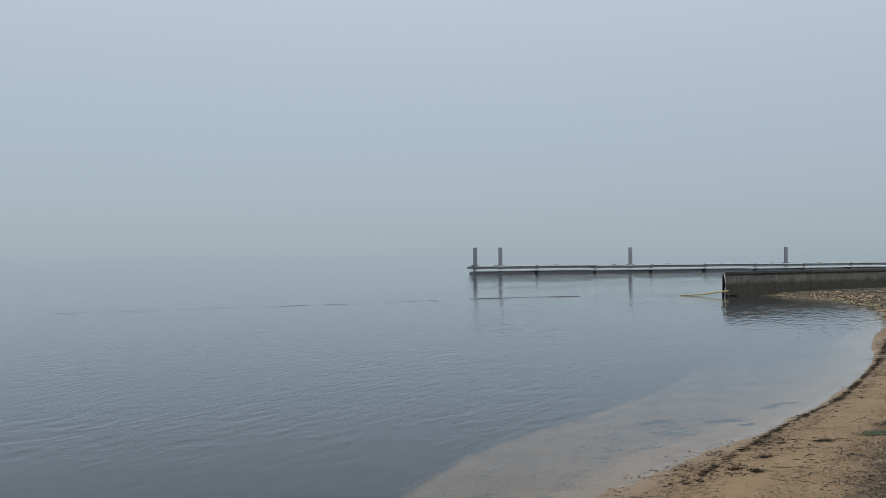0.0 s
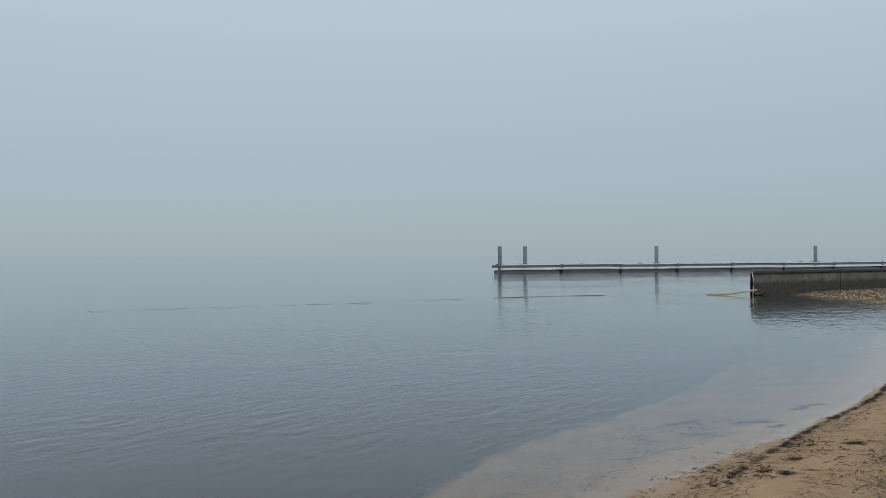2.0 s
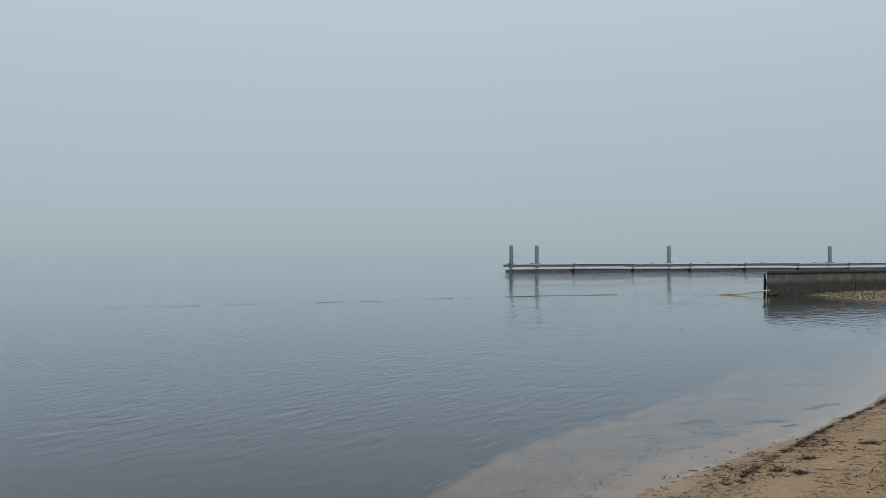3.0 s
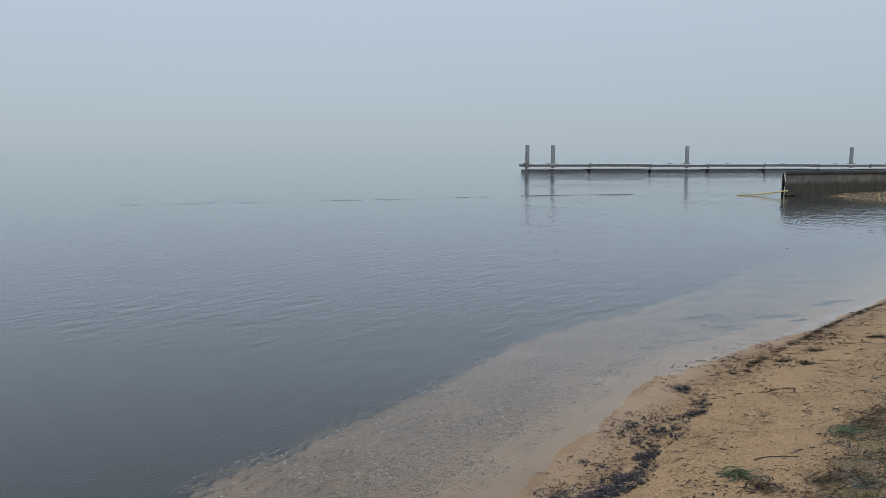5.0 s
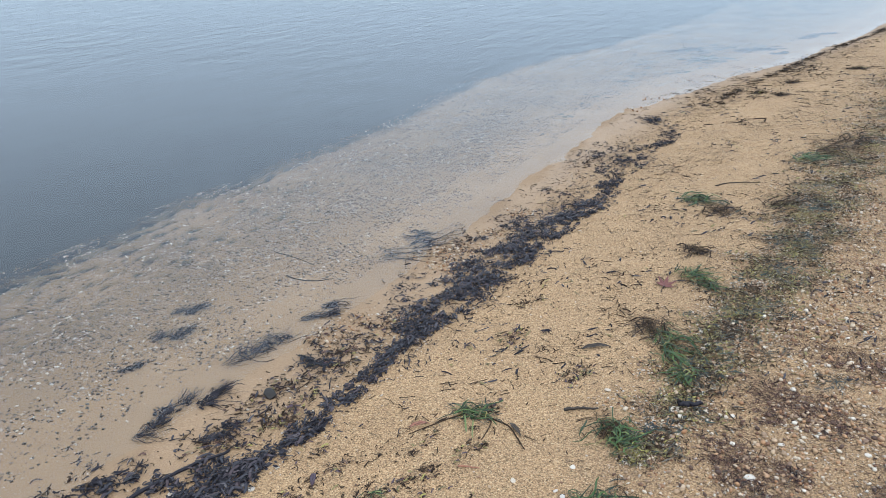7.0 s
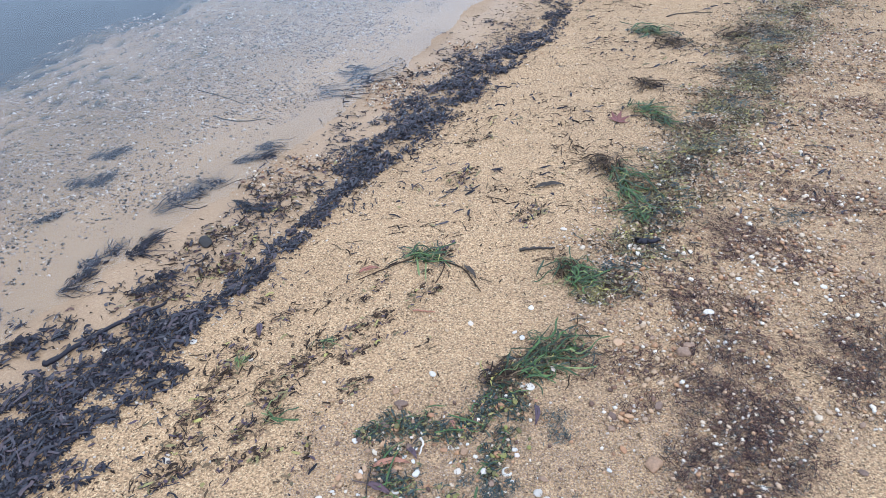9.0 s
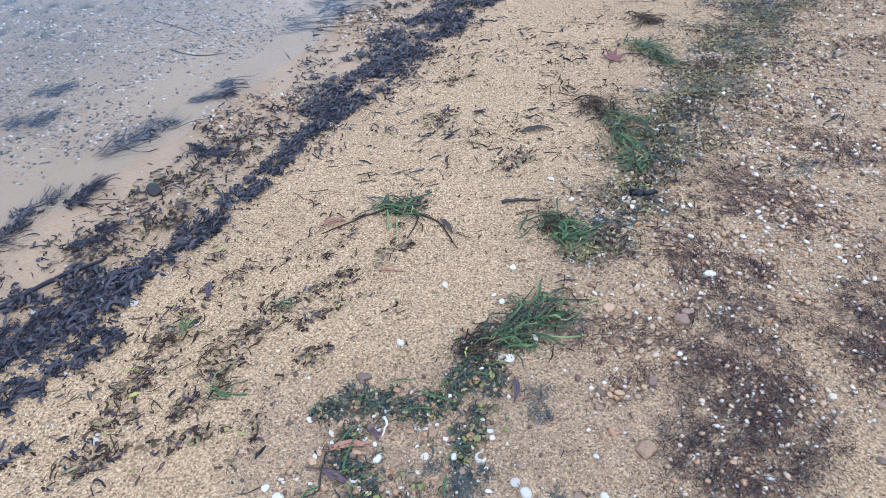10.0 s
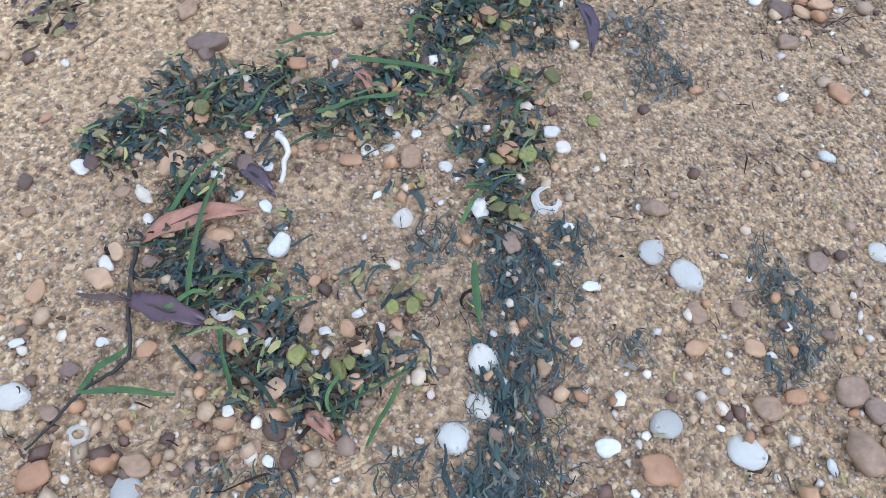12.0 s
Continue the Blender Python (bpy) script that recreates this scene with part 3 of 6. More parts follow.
# ---- sea wall with its rubble beach ----
def sea_wall():
    a, b = Vector((9.5, 33.0)), Vector((28.95, 45.5))
    run = (b - a).length
    turn = math.atan2(b.y - a.y, b.x - a.x)
    root = empty("sea_wall", a.x, a.y, 0, turn)
    tagged(root, "dark stained concrete sea wall with a broken end by the water", "wall")
    rng = random.Random(4)
    x = 0.0
    while x < run:
        w = rng.uniform(5.2, 6.4)
        bm = bmesh.new()
        box(bm, x + w / 2, 0.3, 0.02, w - 0.012, 0.6, 1.7, bevel=0.02)
        bmesh.ops.subdivide_edges(bm, edges=[e for e in bm.edges if e.calc_length() > 1.2], cuts=9, use_grid_fill=True)
        for v in bm.verts:
            g = v.co + Vector((x, 0, 0))
            v.co.y += 0.022 * noise.noise(g * 1.3) + 0.012 * noise.noise(g * 4)
            if g.x < 0.35:
                v.co.x += 1.25 * max(v.co.y, 0) + 0.10 * noise.noise(Vector((0, g.y * 3, g.z * 3.3))) + 0.03
        part("wall_length", bm, M_WALL, root)
        bm = bmesh.new()
        box(bm, x + w / 2 - 0.03, 0.28, 0.93 + rng.uniform(-0.008, 0.008), w - 0.02, 0.74, 0.12, bevel=0.03)
        for v in bm.verts:
            if v.co.x < 0.3:
                v.co.x += 1.2 * max(v.co.y + 0.08, 0)
        part("cap_slab", bm, M_CAP, root, "dark overhanging cap slab")
        x += w
    for k, (dx, dy, s) in enumerate(((0.1, -0.06, 0.13), (0.22, -0.12, 0.10), (0.4, -0.12, 0.09), (0.55, -0.08, 0.11), (0.7, -0.1, 0.08))):
        bm = bmesh.new()
        bmesh.ops.create_icosphere(bm, subdivisions=2, radius=s)
        for v in bm.verts:
            v.co *= 0.8 + 0.5 * noise.noise(v.co * 9 + Vector((k * 7, 0, 0)))
            v.co.z *= 0.6
        bmesh.ops.translate(bm, verts=bm.verts, vec=(dx, dy, 0.04 + 0.01 * k))
        part("broken_block", bm, M_WALL, root)
    bm = bmesh.new()
    tube(bm, [(-0.02, -0.03, -0.3), (0.0, -0.05, 0.3), (0.03, -0.04, 0.6), (-0.02, -0.03, 0.88)], [0.018, 0.015, 0.014, 0.016], 8)
    part("corner_bar", bm, M_RAIL, root, "pale corroded corner bar")
    return root


sea_wall()

bm = bmesh.new()
tube(bm, [(7.75, 33.2, 0.01), (8.6, 33.0, 0.06), (9.2, 32.85, 0.16), (9.6, 32.75, 0.22)], [0.02, 0.035, 0.035, 0.03], 10)
tagged(part("pipe", bm, M_YELLOW), "faded yellow pipe lying in the water against the sea wall", "pipe")


def float_rope(a, b, sag, thick):
    pts = []
    for i in range(25):
        t = i / 24
        p = Vector(a).lerp(Vector(b), t)
        pts.append((p.x, p.y + sag * math.sin(math.pi * t), 0.002 + 0.006 * math.sin(t * 9)))
    bm = bmesh.new()
    tube(bm, pts, [thick] * 25, 6)
    return tagged(part("float_line", bm, M_ROPE), "dark thin floating line half awash in calm water", "rope", "floating lines")


for a, b, sag, thick in (((-13.3, 23.3, 0), (-11.7, 24.2, 0), 0.05, 0.0015), ((-11.6, 24.2, 0), (-9.4, 25.4, 0), 0.1, 0.002), ((-9.3, 25.5, 0), (-7.4, 26.5, 0), 0.08, 0.0015),
                         ((-7.3, 26.6, 0), (-5.2, 27.7, 0), 0.1, 0.004), ((-5.1, 27.8, 0), (-3.4, 29.3, 0), -0.1, 0.0015), ((-3.3, 29.4, 0), (-2.1, 30.0, 0), 0.05, 0.004),
                         ((-0.9, 30.9, 0), (3.6, 32.9, 0), 0.25, 0.014)):
    float_rope(a, b, sag, thick)


# ---- helpers for what lies on the sand ----
def strips(name, p, ang, length, width, high, curl, lift, mat, stations=5, seed=0):
    """One mesh of many bent, ridged blades that lie on the ground; p, ang and the rest have one row for each blade."""
    rng = np.random.RandomState(seed)
    n, k = len(p), stations
    s = np.linspace(0, 1, k)[None]
    head = ang[:, None] + curl[:, None] * (s - 0.4) + 0.5 * curl[:, None] * np.sin(s * 5 + rng.uniform(0, 6, (n, 1)))
    step = length[:, None] / (k - 1)
    x = p[:, :1] + np.concatenate([np.zeros((n, 1)), np.cumsum(np.cos(head[:, :-1]) * step, 1)], 1)
    y = p[:, 1:] + np.concatenate([np.zeros((n, 1)), np.cumsum(np.sin(head[:, :-1]) * step, 1)], 1)
    z = ground_height(x.ravel(), y.ravel()).reshape(n, k) + 0.0022 + high[:, None] + lift[:, None] * np.sin(s * math.pi * rng.uniform(0.6, 1.6, (n, 1))) ** 2
    taper = np.clip(1.15 - np.abs(s * 2 - 0.9) ** 3, 0.12, 1)
    tilt = rng.uniform(-0.5, 0.5, (n, 1)) + rng.uniform(-0.5, 0.5, (n, 1)) * s
    torn = rng.uniform(0.0, 1.0, (n, 1))
    half = 0.5 * width[:, None] * (taper * (1 - torn) + torn * (0.75 + 0.25 * np.sin(s * 7 + 9 * torn)))
    nx, ny = -np.sin(head) * half * np.cos(tilt), np.cos(head) * half * np.cos(tilt)
    nz = half * np.sin(tilt)
    left = np.stack([x + nx, y + ny, z + np.abs(nz) + nz], -1)
    right = np.stack([x - nx, y - ny, z + np.abs(nz) - nz], -1)
    top = np.stack([x, y, z + np.abs(nz) + np.maximum(0.12 * half, 0.0003)], -1)
    co = np.stack([left, right, top], 2).reshape(-1, 3)
    base = (np.arange(n)[:, None] * k + np.arange(k - 1)[None]).ravel() * 3
    sides = ((0, 2), (2, 1), (1, 0)) if stations > 9 else ((0, 2), (2, 1))
    quads = np.concatenate([np.column_stack([base + a, base + 3 + a, base + 3 + b, base + b]) for a, b in sides])
    me = mesh_of(name, co, quads, False)
    me.materials.append(mat)
    return new(name, me)


def in_discs(discs, rng, per_m2, ragged=0.55):
    """Random places in discs of (x, y, diameter), thinned to a ragged edge."""
    out = []
    for x, y, w in discs:
        r = w * 0.5
        n = max(3, int(per_m2 * math.pi * r * r))
        rad = r * rng.uniform(0, 1, n) ** 0.6 * (1 + ragged * (rng.uniform(0, 1, n) ** 3))
        a = rng.uniform(0, 2 * math.pi, n)
        out.append(np.column_stack([x + rad * np.cos(a), y + rad * np.sin(a)]))
    return np.concatenate(out)


def along(line, rng, per_m2, ragged=0.35):
    """Random places along a line of (x, y, width)."""
    out = []
    for (ax, ay, aw), (bx, by, bw) in zip(line[:-1], line[1:]):
        run = math.hypot(bx - ax, by - ay)
        n = int(per_m2 * run * (aw + bw) / 2)
        t = rng.uniform(0, 1, n)
        w = aw + (bw - aw) * t
        off = np.clip(rng.normal(0, 0.27, n), -0.8, 0.8) * w * (1 + ragged * np.sin(t * 9 + ax * 30))
        out.append(np.column_stack([ax + (bx - ax) * t - (by - ay) / run * off, ay + (by - ay) * t + (bx - ax) / run * off]))
    return np.concatenate(out)


def weed(name, p, mat, length, width, high, seed, heading=None, spread=math.pi, curl=0.9, lift=0.004, stations=5, label="", category="seaweed", kind="", group=""):
    rng = np.random.RandomState(seed)
    n = len(p)
    ang = rng.uniform(0, 2 * math.pi, n) if heading is None else heading + rng.normal(0, spread, n)
    ls = rng.uniform(*length, n)
    start = p - 0.5 * ls[:, None] * np.column_stack([np.cos(ang), np.sin(ang)])
    ob = strips(name, start, ang, ls, rng.uniform(*width, n), rng.uniform(0, 1, n) ** 1.5 * high, rng.normal(0, curl, n),
                rng.uniform(0, 1, n) ** 2 * lift, mat, stations, seed)
    return tagged(ob, label, category, group, kind)


def lump_shape(seed, subdivisions, rough=0.22):
    """Places and triangles of a rounded, uneven pebble of radius about 0.5."""
    bm = bmesh.new()
    bmesh.ops.create_icosphere(bm, subdivisions=subdivisions, radius=0.5)
    off = Vector((seed * 3.7, seed * 1.3, 0))
    for v in bm.verts:
        v.co *= 1 + rough * noise.noise(v.co * 2.2 + off) * 2
    co = np.array([v.co[:] for v in bm.verts])
    tri = np.array([[v.index for v in f.verts] for f in bm.faces])
    bm.free()
    return co, tri


LUMPS = [lump_shape(i, 1) for i in range(6)]


def grain_shape(seed):
    """An uneven eight-sided grain."""
    rng = np.random.RandomState(seed)
    co = np.array([(1, 0, 0), (-1, 0, 0), (0, 1, 0), (0, -1, 0), (0, 0, 1), (0, 0, -1)], float) * 0.56
    co += rng.uniform(-0.13, 0.13, co.shape)
    return co, np.array([(0, 2, 4), (2, 1, 4), (1, 3, 4), (3, 0, 4), (2, 0, 5), (1, 2, 5), (3, 1, 5), (0, 3, 5)])


GRAINS = [grain_shape(i) for i in range(6)]


def lumps(name, p, sizes, mat, seed, flat=(0.45, 0.8), sink=0.25, label="", category="pebbles", kind="stuff", smooth=True, shapes=LUMPS):
    """Many small stones in one mesh."""
    rng = np.random.RandomState(seed)
    z = ground_height(p[:, 0], p[:, 1])
    cos, tris, base = [], [], 0
    for j in range(len(shapes)):
        co, tri = shapes[j]
        sel = np.arange(len(p)) % len(shapes) == j
        m = int(sel.sum())
        if not m:
            continue
        sz = sizes[sel][:, None, None] * np.stack([np.ones(m), rng.uniform(0.6, 1, m), rng.uniform(*flat, m)], -1)[:, None]
        v = co[None] * sz
        a = rng.uniform(0, 2 * math.pi, m)[:, None]
        vx = v[..., 0] * np.cos(a) - v[..., 1] * np.sin(a)
        vy = v[..., 0] * np.sin(a) + v[..., 1] * np.cos(a)
        tl = rng.normal(0, 0.25, m)[:, None]
        vz = v[..., 2] + vx * tl
        up = sz[..., 2] * (0.5 - sink)
        cos.append(np.stack([vx + p[sel, 0][:, None], vy + p[sel, 1][:, None], vz + z[sel][:, None] + up], -1).reshape(-1, 3))
        tris.append((tri[None] + (base + np.arange(m) * len(co))[:, None, None]).reshape(-1, 3))
        base += m * len(co)
    me = mesh_of(name, np.concatenate(cos), np.concatenate(tris), smooth)
    me.materials.append(mat)
    return tagged(new(name, me), label, category, "", kind)


def stone(name, x, y, size, mat, label, seed, category="pebble", group="pebbles on the sand"):
    rng = random.Random(seed)
    co, tri = lump_shape(seed % 23, 3, 0.17)
    co = co * np.array([size, size * rng.uniform(0.55, 0.85), size * rng.uniform(0.30, 0.5)])
    me = mesh_of(name, co, tri)
    me.materials.append(mat)
    ob = new(name, me)
    h = float(co[:, 2].max())
    ob.matrix_world = pose(x, y, gz(x, y) + h * 0.45 + 0.0015, rng.uniform(-12, 12), rng.uniform(-12, 12), rng.uniform(0, 360))
    return tagged(ob, label, category, group)


def shell_mesh(seed, hole=0.0, open_up=False, gap=0.0):
    """A worn bivalve of width 1: a fan-shaped bowl with thickness; hole: the worn-through share of it."""
    rng = random.Random(seed)
    rings, spokes = 9, 32
    stretch = rng.uniform(0.86, 1.02)
    bm = bmesh.new()
    r0 = max(hole, 0.0006)
    span = 2 * math.pi * (1 - gap)
    top, low = [], []
    for i in range(rings):
        r = r0 + (1 - r0) * i / (rings - 1)
        a_row, b_row = [], []
        for j in range(spokes):
            a = -math.pi / 2 + 0.3 + span * j / (spokes - (1 if gap else 0))
            beak = 1 + 0.24 * max(math.cos(a + math.pi / 2), 0.0) ** 5 - 0.05 * math.cos(2 * a)
            wob = 1 + 0.018 * math.sin(5 * a + seed) + 0.012 * math.sin(11 * a + 2 * seed)
            px, py = 0.5 * r * beak * wob * math.cos(a), 0.5 * stretch * r * beak * wob * math.sin(a)
            crown = 0.22 * (1 - r ** 2.2) * (1 + 0.25 * math.sin(a + seed)) + 0.009 * math.sin(r * 40) + 0.012 * math.sin(3 * a + seed) * r
            py_c = py - 0.13 * (1 - r)
            if not hole and not gap:
                edge_x, edge_y = 0.5 * beak * wob * math.cos(a), 0.5 * stretch * beak * wob * math.sin(a)
                px, py_c = r * edge_x, -0.5 * stretch + r * (edge_y + 0.5 * stretch)
                crown = 0.25 * (1 - r * r) * r ** 0.08 + 0.006 * math.sin(r * 34 + seed) * r + 0.006 * math.sin(9 * a) * r * (1 - r)
            a_row.append(bm.verts.new((px, py_c, crown + 0.03)))
            b_row.append(bm.verts.new((px * 0.955, py_c * 0.955, max(crown - 0.028, 0.0))))
        top.append(a_row)
        low.append(b_row)
    loop = spokes if not gap else spokes - 1
    for rows, flip in ((top, False), (low, True)):
        for i in range(rings - 1):
            for j in range(loop):
                q = (rows[i][j], rows[i + 1][j], rows[i + 1][(j + 1) % spokes], rows[i][(j + 1) % spokes])
                bm.faces.new(q[::-1] if flip else q)
    for i in (0, rings - 1):
        for j in range(loop):
            bm.faces.new((top[i][j], top[i][(j + 1) % spokes], low[i][(j + 1) % spokes], low[i][j]))
    if gap:
        for j in (0, spokes - 1):
            for i in range(rings - 1):
                bm.faces.new((top[i][j], top[i + 1][j], low[i + 1][j], low[i][j]))
    bmesh.ops.recalc_face_normals(bm, faces=bm.faces)
    for f in bm.faces:
        f.smooth = True
    if open_up:
        bmesh.ops.rotate(bm, verts=bm.verts, matrix=Matrix.Rotation(math.pi, 3, "X"))
        lowest = min(v.co.z for v in bm.verts)
        bmesh.ops.translate(bm, verts=bm.verts, vec=(0, 0, -lowest))
    me = bpy.data.meshes.new("shell")
    bm.to_mesh(me)
    bm.free()
    return me


def shell(x, y, size, mat, label, seed, hole=0.0, open_up=False, gap=0.0, turn=None):
    rng = random.Random(seed)
    me = shell_mesh(seed, hole, open_up, gap)
    me.materials.append(mat)
    ob = new("shell", me)
    t = rng.uniform(0, 360) if turn is None else turn
    ob.matrix_world = pose(x, y, gz(x, y) - 0.0005 + 0.06 * size, rng.uniform(-7, 7), rng.uniform(-7, 7), t) @ Matrix.Diagonal((size, size, size, 1))
    return tagged(ob, label, "shell", "shells on the sand")


def leaf(a, b, width, mat, label, bend=0.0, rise=0.006, name="leaf", lobes=0.0):
    """A dry leaf from a to b with a fold along its midrib, a curl and a short stalk."""
    a, b = Vector(a), Vector(b)
    run = (b - a).length
    turn = math.atan2(b.y - a.y, b.x - a.x)
    n = 14
    bm = bmesh.new()
    rows = []
    for i in range(n + 1):
        s = i / n
        w = 0.5 * width * math.sin(math.pi * min(1, s * 0.96 + 0.04)) ** 0.75 * (1.1 - 0.35 * s) + 0.0004
        w *= 1 + lobes * math.sin(s * 17)
        mid = bend * run * math.sin(math.pi * s)
        up = rise * math.sin(math.pi * s) + 0.0012 * math.sin(s * 11)
        row = []
        for k, e in enumerate((-1, -0.5, 0, 0.5, 1)):
            z = up + abs(e) * w * 0.32 + 0.0008 * math.sin(s * 19 + e * 3)
            row.append((bm.verts.new((s * run, mid + e * w, z)), bm.verts.new((s * run, mid + e * w, z - 0.0005))))
        rows.append(row)
    for r, q in zip(rows[:-1], rows[1:]):
        for k in range(4):
            bm.faces.new((r[k][0], q[k][0], q[k + 1][0], r[k + 1][0]))
            bm.faces.new((r[k + 1][1], q[k + 1][1], q[k][1], r[k][1]))
        for k in (0, 4):
            bm.faces.new((r[k][0], q[k][0], q[k][1], r[k][1]))
    for k in range(4):
        for r in (rows[0], rows[-1]):
            bm.faces.new((r[k][0], r[k + 1][0], r[k + 1][1], r[k][1]))
    bmesh.ops.recalc_face_normals(bm, faces=bm.faces)
    for f in bm.faces:
        f.smooth = True
    root = part(name, bm, mat)
    za, zb = gz(a.x, a.y), gz(b.x, b.y)
    root.matrix_world = Matrix.Translation((a.x, a.y, za + 0.004)) @ Matrix.Rotation(turn, 4, "Z") @ Matrix.Rotation(-math.atan2(zb - za, run), 4, "Y")
    bm = bmesh.new()
    tube(bm, [(-0.12 * run, 0.03 * run, 0.001), (0, 0, 0.0012), (0.5 * run, bend * run, rise + 0.0012), (0.95 * run, bend * run * 0.16, rise * 0.2 + 0.001)],
         [0.0007, 0.0008, 0.0006, 0.0003], 5)
    part("midrib", bm, M_TWIG, root)
    return tagged(root, label, "leaf", "fallen leaves")


def twig(points, thick, mat, label, name="twig", high=0.003, seed=0, category="driftwood"):
    rng = random.Random(seed)
    line = smooth_line(points, 6)
    pts, rad = [], []
    for i, (x, y) in enumerate(line):
        s = i / (len(line) - 1)
        x, y = x + rng.uniform(-1, 1) * thick * 0.25, y + rng.uniform(-1, 1) * thick * 0.25
        pts.append((x, y, gz(x, y) + high + thick * 0.4))
        rad.append(thick * 0.5 * (1 - 0.55 * s) * rng.uniform(0.85, 1.1))
    bm = bmesh.new()
    tube(bm, pts, rad, 8)
    return tagged(part(name, bm, mat), label, category)


# ---- the dark wrack line by the water ----
WRACK_LINE = [(-1.02, 1.0, 0.26), (-0.933, 1.363, 0.27), (-0.871, 1.538, 0.28), (-0.797, 1.677, 0.22), (-0.664, 1.767, 0.115), (-0.594, 1.926, 0.11), (-0.533, 2.053, 0.105),
              (-0.438, 2.223, 0.105), (-0.37, 2.453, 0.11), (-0.305, 2.682, 0.14), (-0.206, 2.899, 0.16), (-0.06, 3.2, 0.17), (0.08, 3.49, 0.185), (0.247, 3.683, 0.12),
              (0.417, 3.835, 0.09), (0.516, 4.187, 0.06), (0.59, 4.5, 0.17), (0.64, 4.66, 0.2), (0.744, 4.743, 0.1), (0.951, 4.936, 0.04), (0.99, 5.3, 0.1), (0.871, 5.475, 0.08)]


def heap(line, rng, per_m2, seed, wide=1.0, solid=0.5):
    """Random places in a ragged heap along a line of (x, y, width): closed in its middle, torn at its edges."""
    out = []
    for (ax, ay, aw), (bx, by, bw) in zip(line[:-1], line[1:]):
        run = math.hypot(bx - ax, by - ay)
        n = int(per_m2 * run * (aw + bw) * wide)
        t, side = rng.uniform(0, 1, n), rng.uniform(-1, 1, n)
        off = side * (aw + (bw - aw) * t) * wide
        q = np.column_stack([ax + (bx - ax) * t - (by - ay) / run * off, ay + (by - ay) * t + (bx - ax) / run * off])
        torn = 1.0 * waves(q[:, 0], q[:, 1], seed, 4, 0.37) + 0.9 * waves(q[:, 0], q[:, 1], seed + 1, 4, 0.13) + 0.9 * waves(q[:, 0], q[:, 1], seed + 2, 3, 0.05) - np.clip((q[:, 1] - 3.0) * 0.25, 0, 0.3)
        out.append(q[1 - np.abs(side) + torn > solid + rng.uniform(-0.3, 0.3, n)])
    return np.concatenate(out)


rs = np.random.RandomState(7)
NEAR_HEAP = [(x, y, w * (0.36 if 1.76 < y < 2.6 else 0.82)) for x, y, w in WRACK_LINE]
p = heap(NEAR_HEAP, rs, 5200, 141, 1.0, 0.6)
weed("wrack_line", p, M_WRACK, (0.010, 0.034), (0.003, 0.0075), 0.008, 142, heading=0.95, spread=0.9, curl=0.7, lift=0.005, stations=5, kind="stuff",
     label="broad black torn seagrass flakes matted along the waterline")
p = heap(NEAR_HEAP, rs, 17000, 141, 1.2, 0.62)
weed("wrack_line", p, M_WRACK, (0.008, 0.025), (0.003, 0.0078), 0.013, 71, heading=1.0, spread=1.0, curl=0.8, lift=0.006, stations=4, kind="stuff",
     label="dense heap of black torn seagrass along the waterline")
p = heap(NEAR_HEAP[:15], rs, 5600, 141, 1.0, 0.5)
weed("wrack_line", p, M_WETWRACK, (0.012, 0.045), (0.003, 0.009), 0.016, 79, heading=1.0, spread=0.7, curl=0.7, lift=0.008, kind="stuff", label="wet shining blades on top of the black wrack")
p = along([(x, y, w * 1.6) for x, y, w in WRACK_LINE[:14]], rs, 1900, 0.5)
lumps("shell_grit", p, 0.004 + 0.008 * rs.uniform(0, 1, len(p)) ** 2.5, M_SHELLBIT, 80, (0.25, 0.5), -0.3, shapes=GRAINS, label="white shell fragments caught in the wrack", category="shells")
# torn pieces and a gravel bank on the wet sand between wrack and water
LITTER = [(-0.623, 2.465, 0.16), (-0.509, 2.426, 0.13), (-0.426, 2.459, 0.1), (-0.663, 2.19, 0.13), (-0.567, 2.361, 0.15), (-0.649, 2.268, 0.12), (-0.748, 2.036, 0.12), (-0.733, 2.148, 0.1), (-0.494, 2.553, 0.1), (-0.655, 2.034, 0.1),
          (-0.8, 1.9, 0.13), (-0.9, 1.84, 0.12), (-1.05, 1.72, 0.16), (-1.16, 1.62, 0.16), (-0.36, 3.02, 0.12), (-0.2, 3.36, 0.14), (-0.02, 3.66, 0.16), (0.22, 4.0, 0.16), (0.42, 4.5, 0.2)]
for k, (mat, per, size) in enumerate(((M_WRACK, 1500, (0.012, 0.05)), (M_BROWNWEED, 1500, (0.010, 0.04)), (M_HAIR, 900, (0.010, 0.035)))):
    p = in_discs(LITTER, rs, per, 0.8)
    p = p[waves(p[:, 0], p[:, 1], 143, 4, 0.14) > rs.uniform(-0.5, 0.35, len(p))]
    weed("wrack_litter", p, mat, size, (0.003, 0.009), 0.005, 144 + k, heading=0.6, spread=1.0, curl=1.2, lift=0.007, kind="stuff", label=("black", "brown", "reddish")[k] + " torn weed pieces strewn over wet sand")
BANK = [(-0.381, 3.226, 0.12), (-0.295, 3.256, 0.15), (-0.184, 3.283, 0.15), (-0.218, 3.098, 0.15), (-0.3, 3.1, 0.12), (-0.428, 2.607, 0.13), (-0.55, 2.6, 0.16), (-0.66, 2.5, 0.14), (-0.1, 3.45, 0.14), (0.05, 3.72, 0.12)]
p = in_discs(BANK, rs, 8500, 0.9)
lumps("gravel", p, 0.004 + 0.012 * rs.uniform(0, 1, len(p)) ** 2.5, M_PEBBLE, 147, sink=0.1, shapes=GRAINS, label="brown gravel washed up beside the black wrack", category="gravel")
p = in_discs(BANK + LITTER[:10], rs, 1500, 1.0)
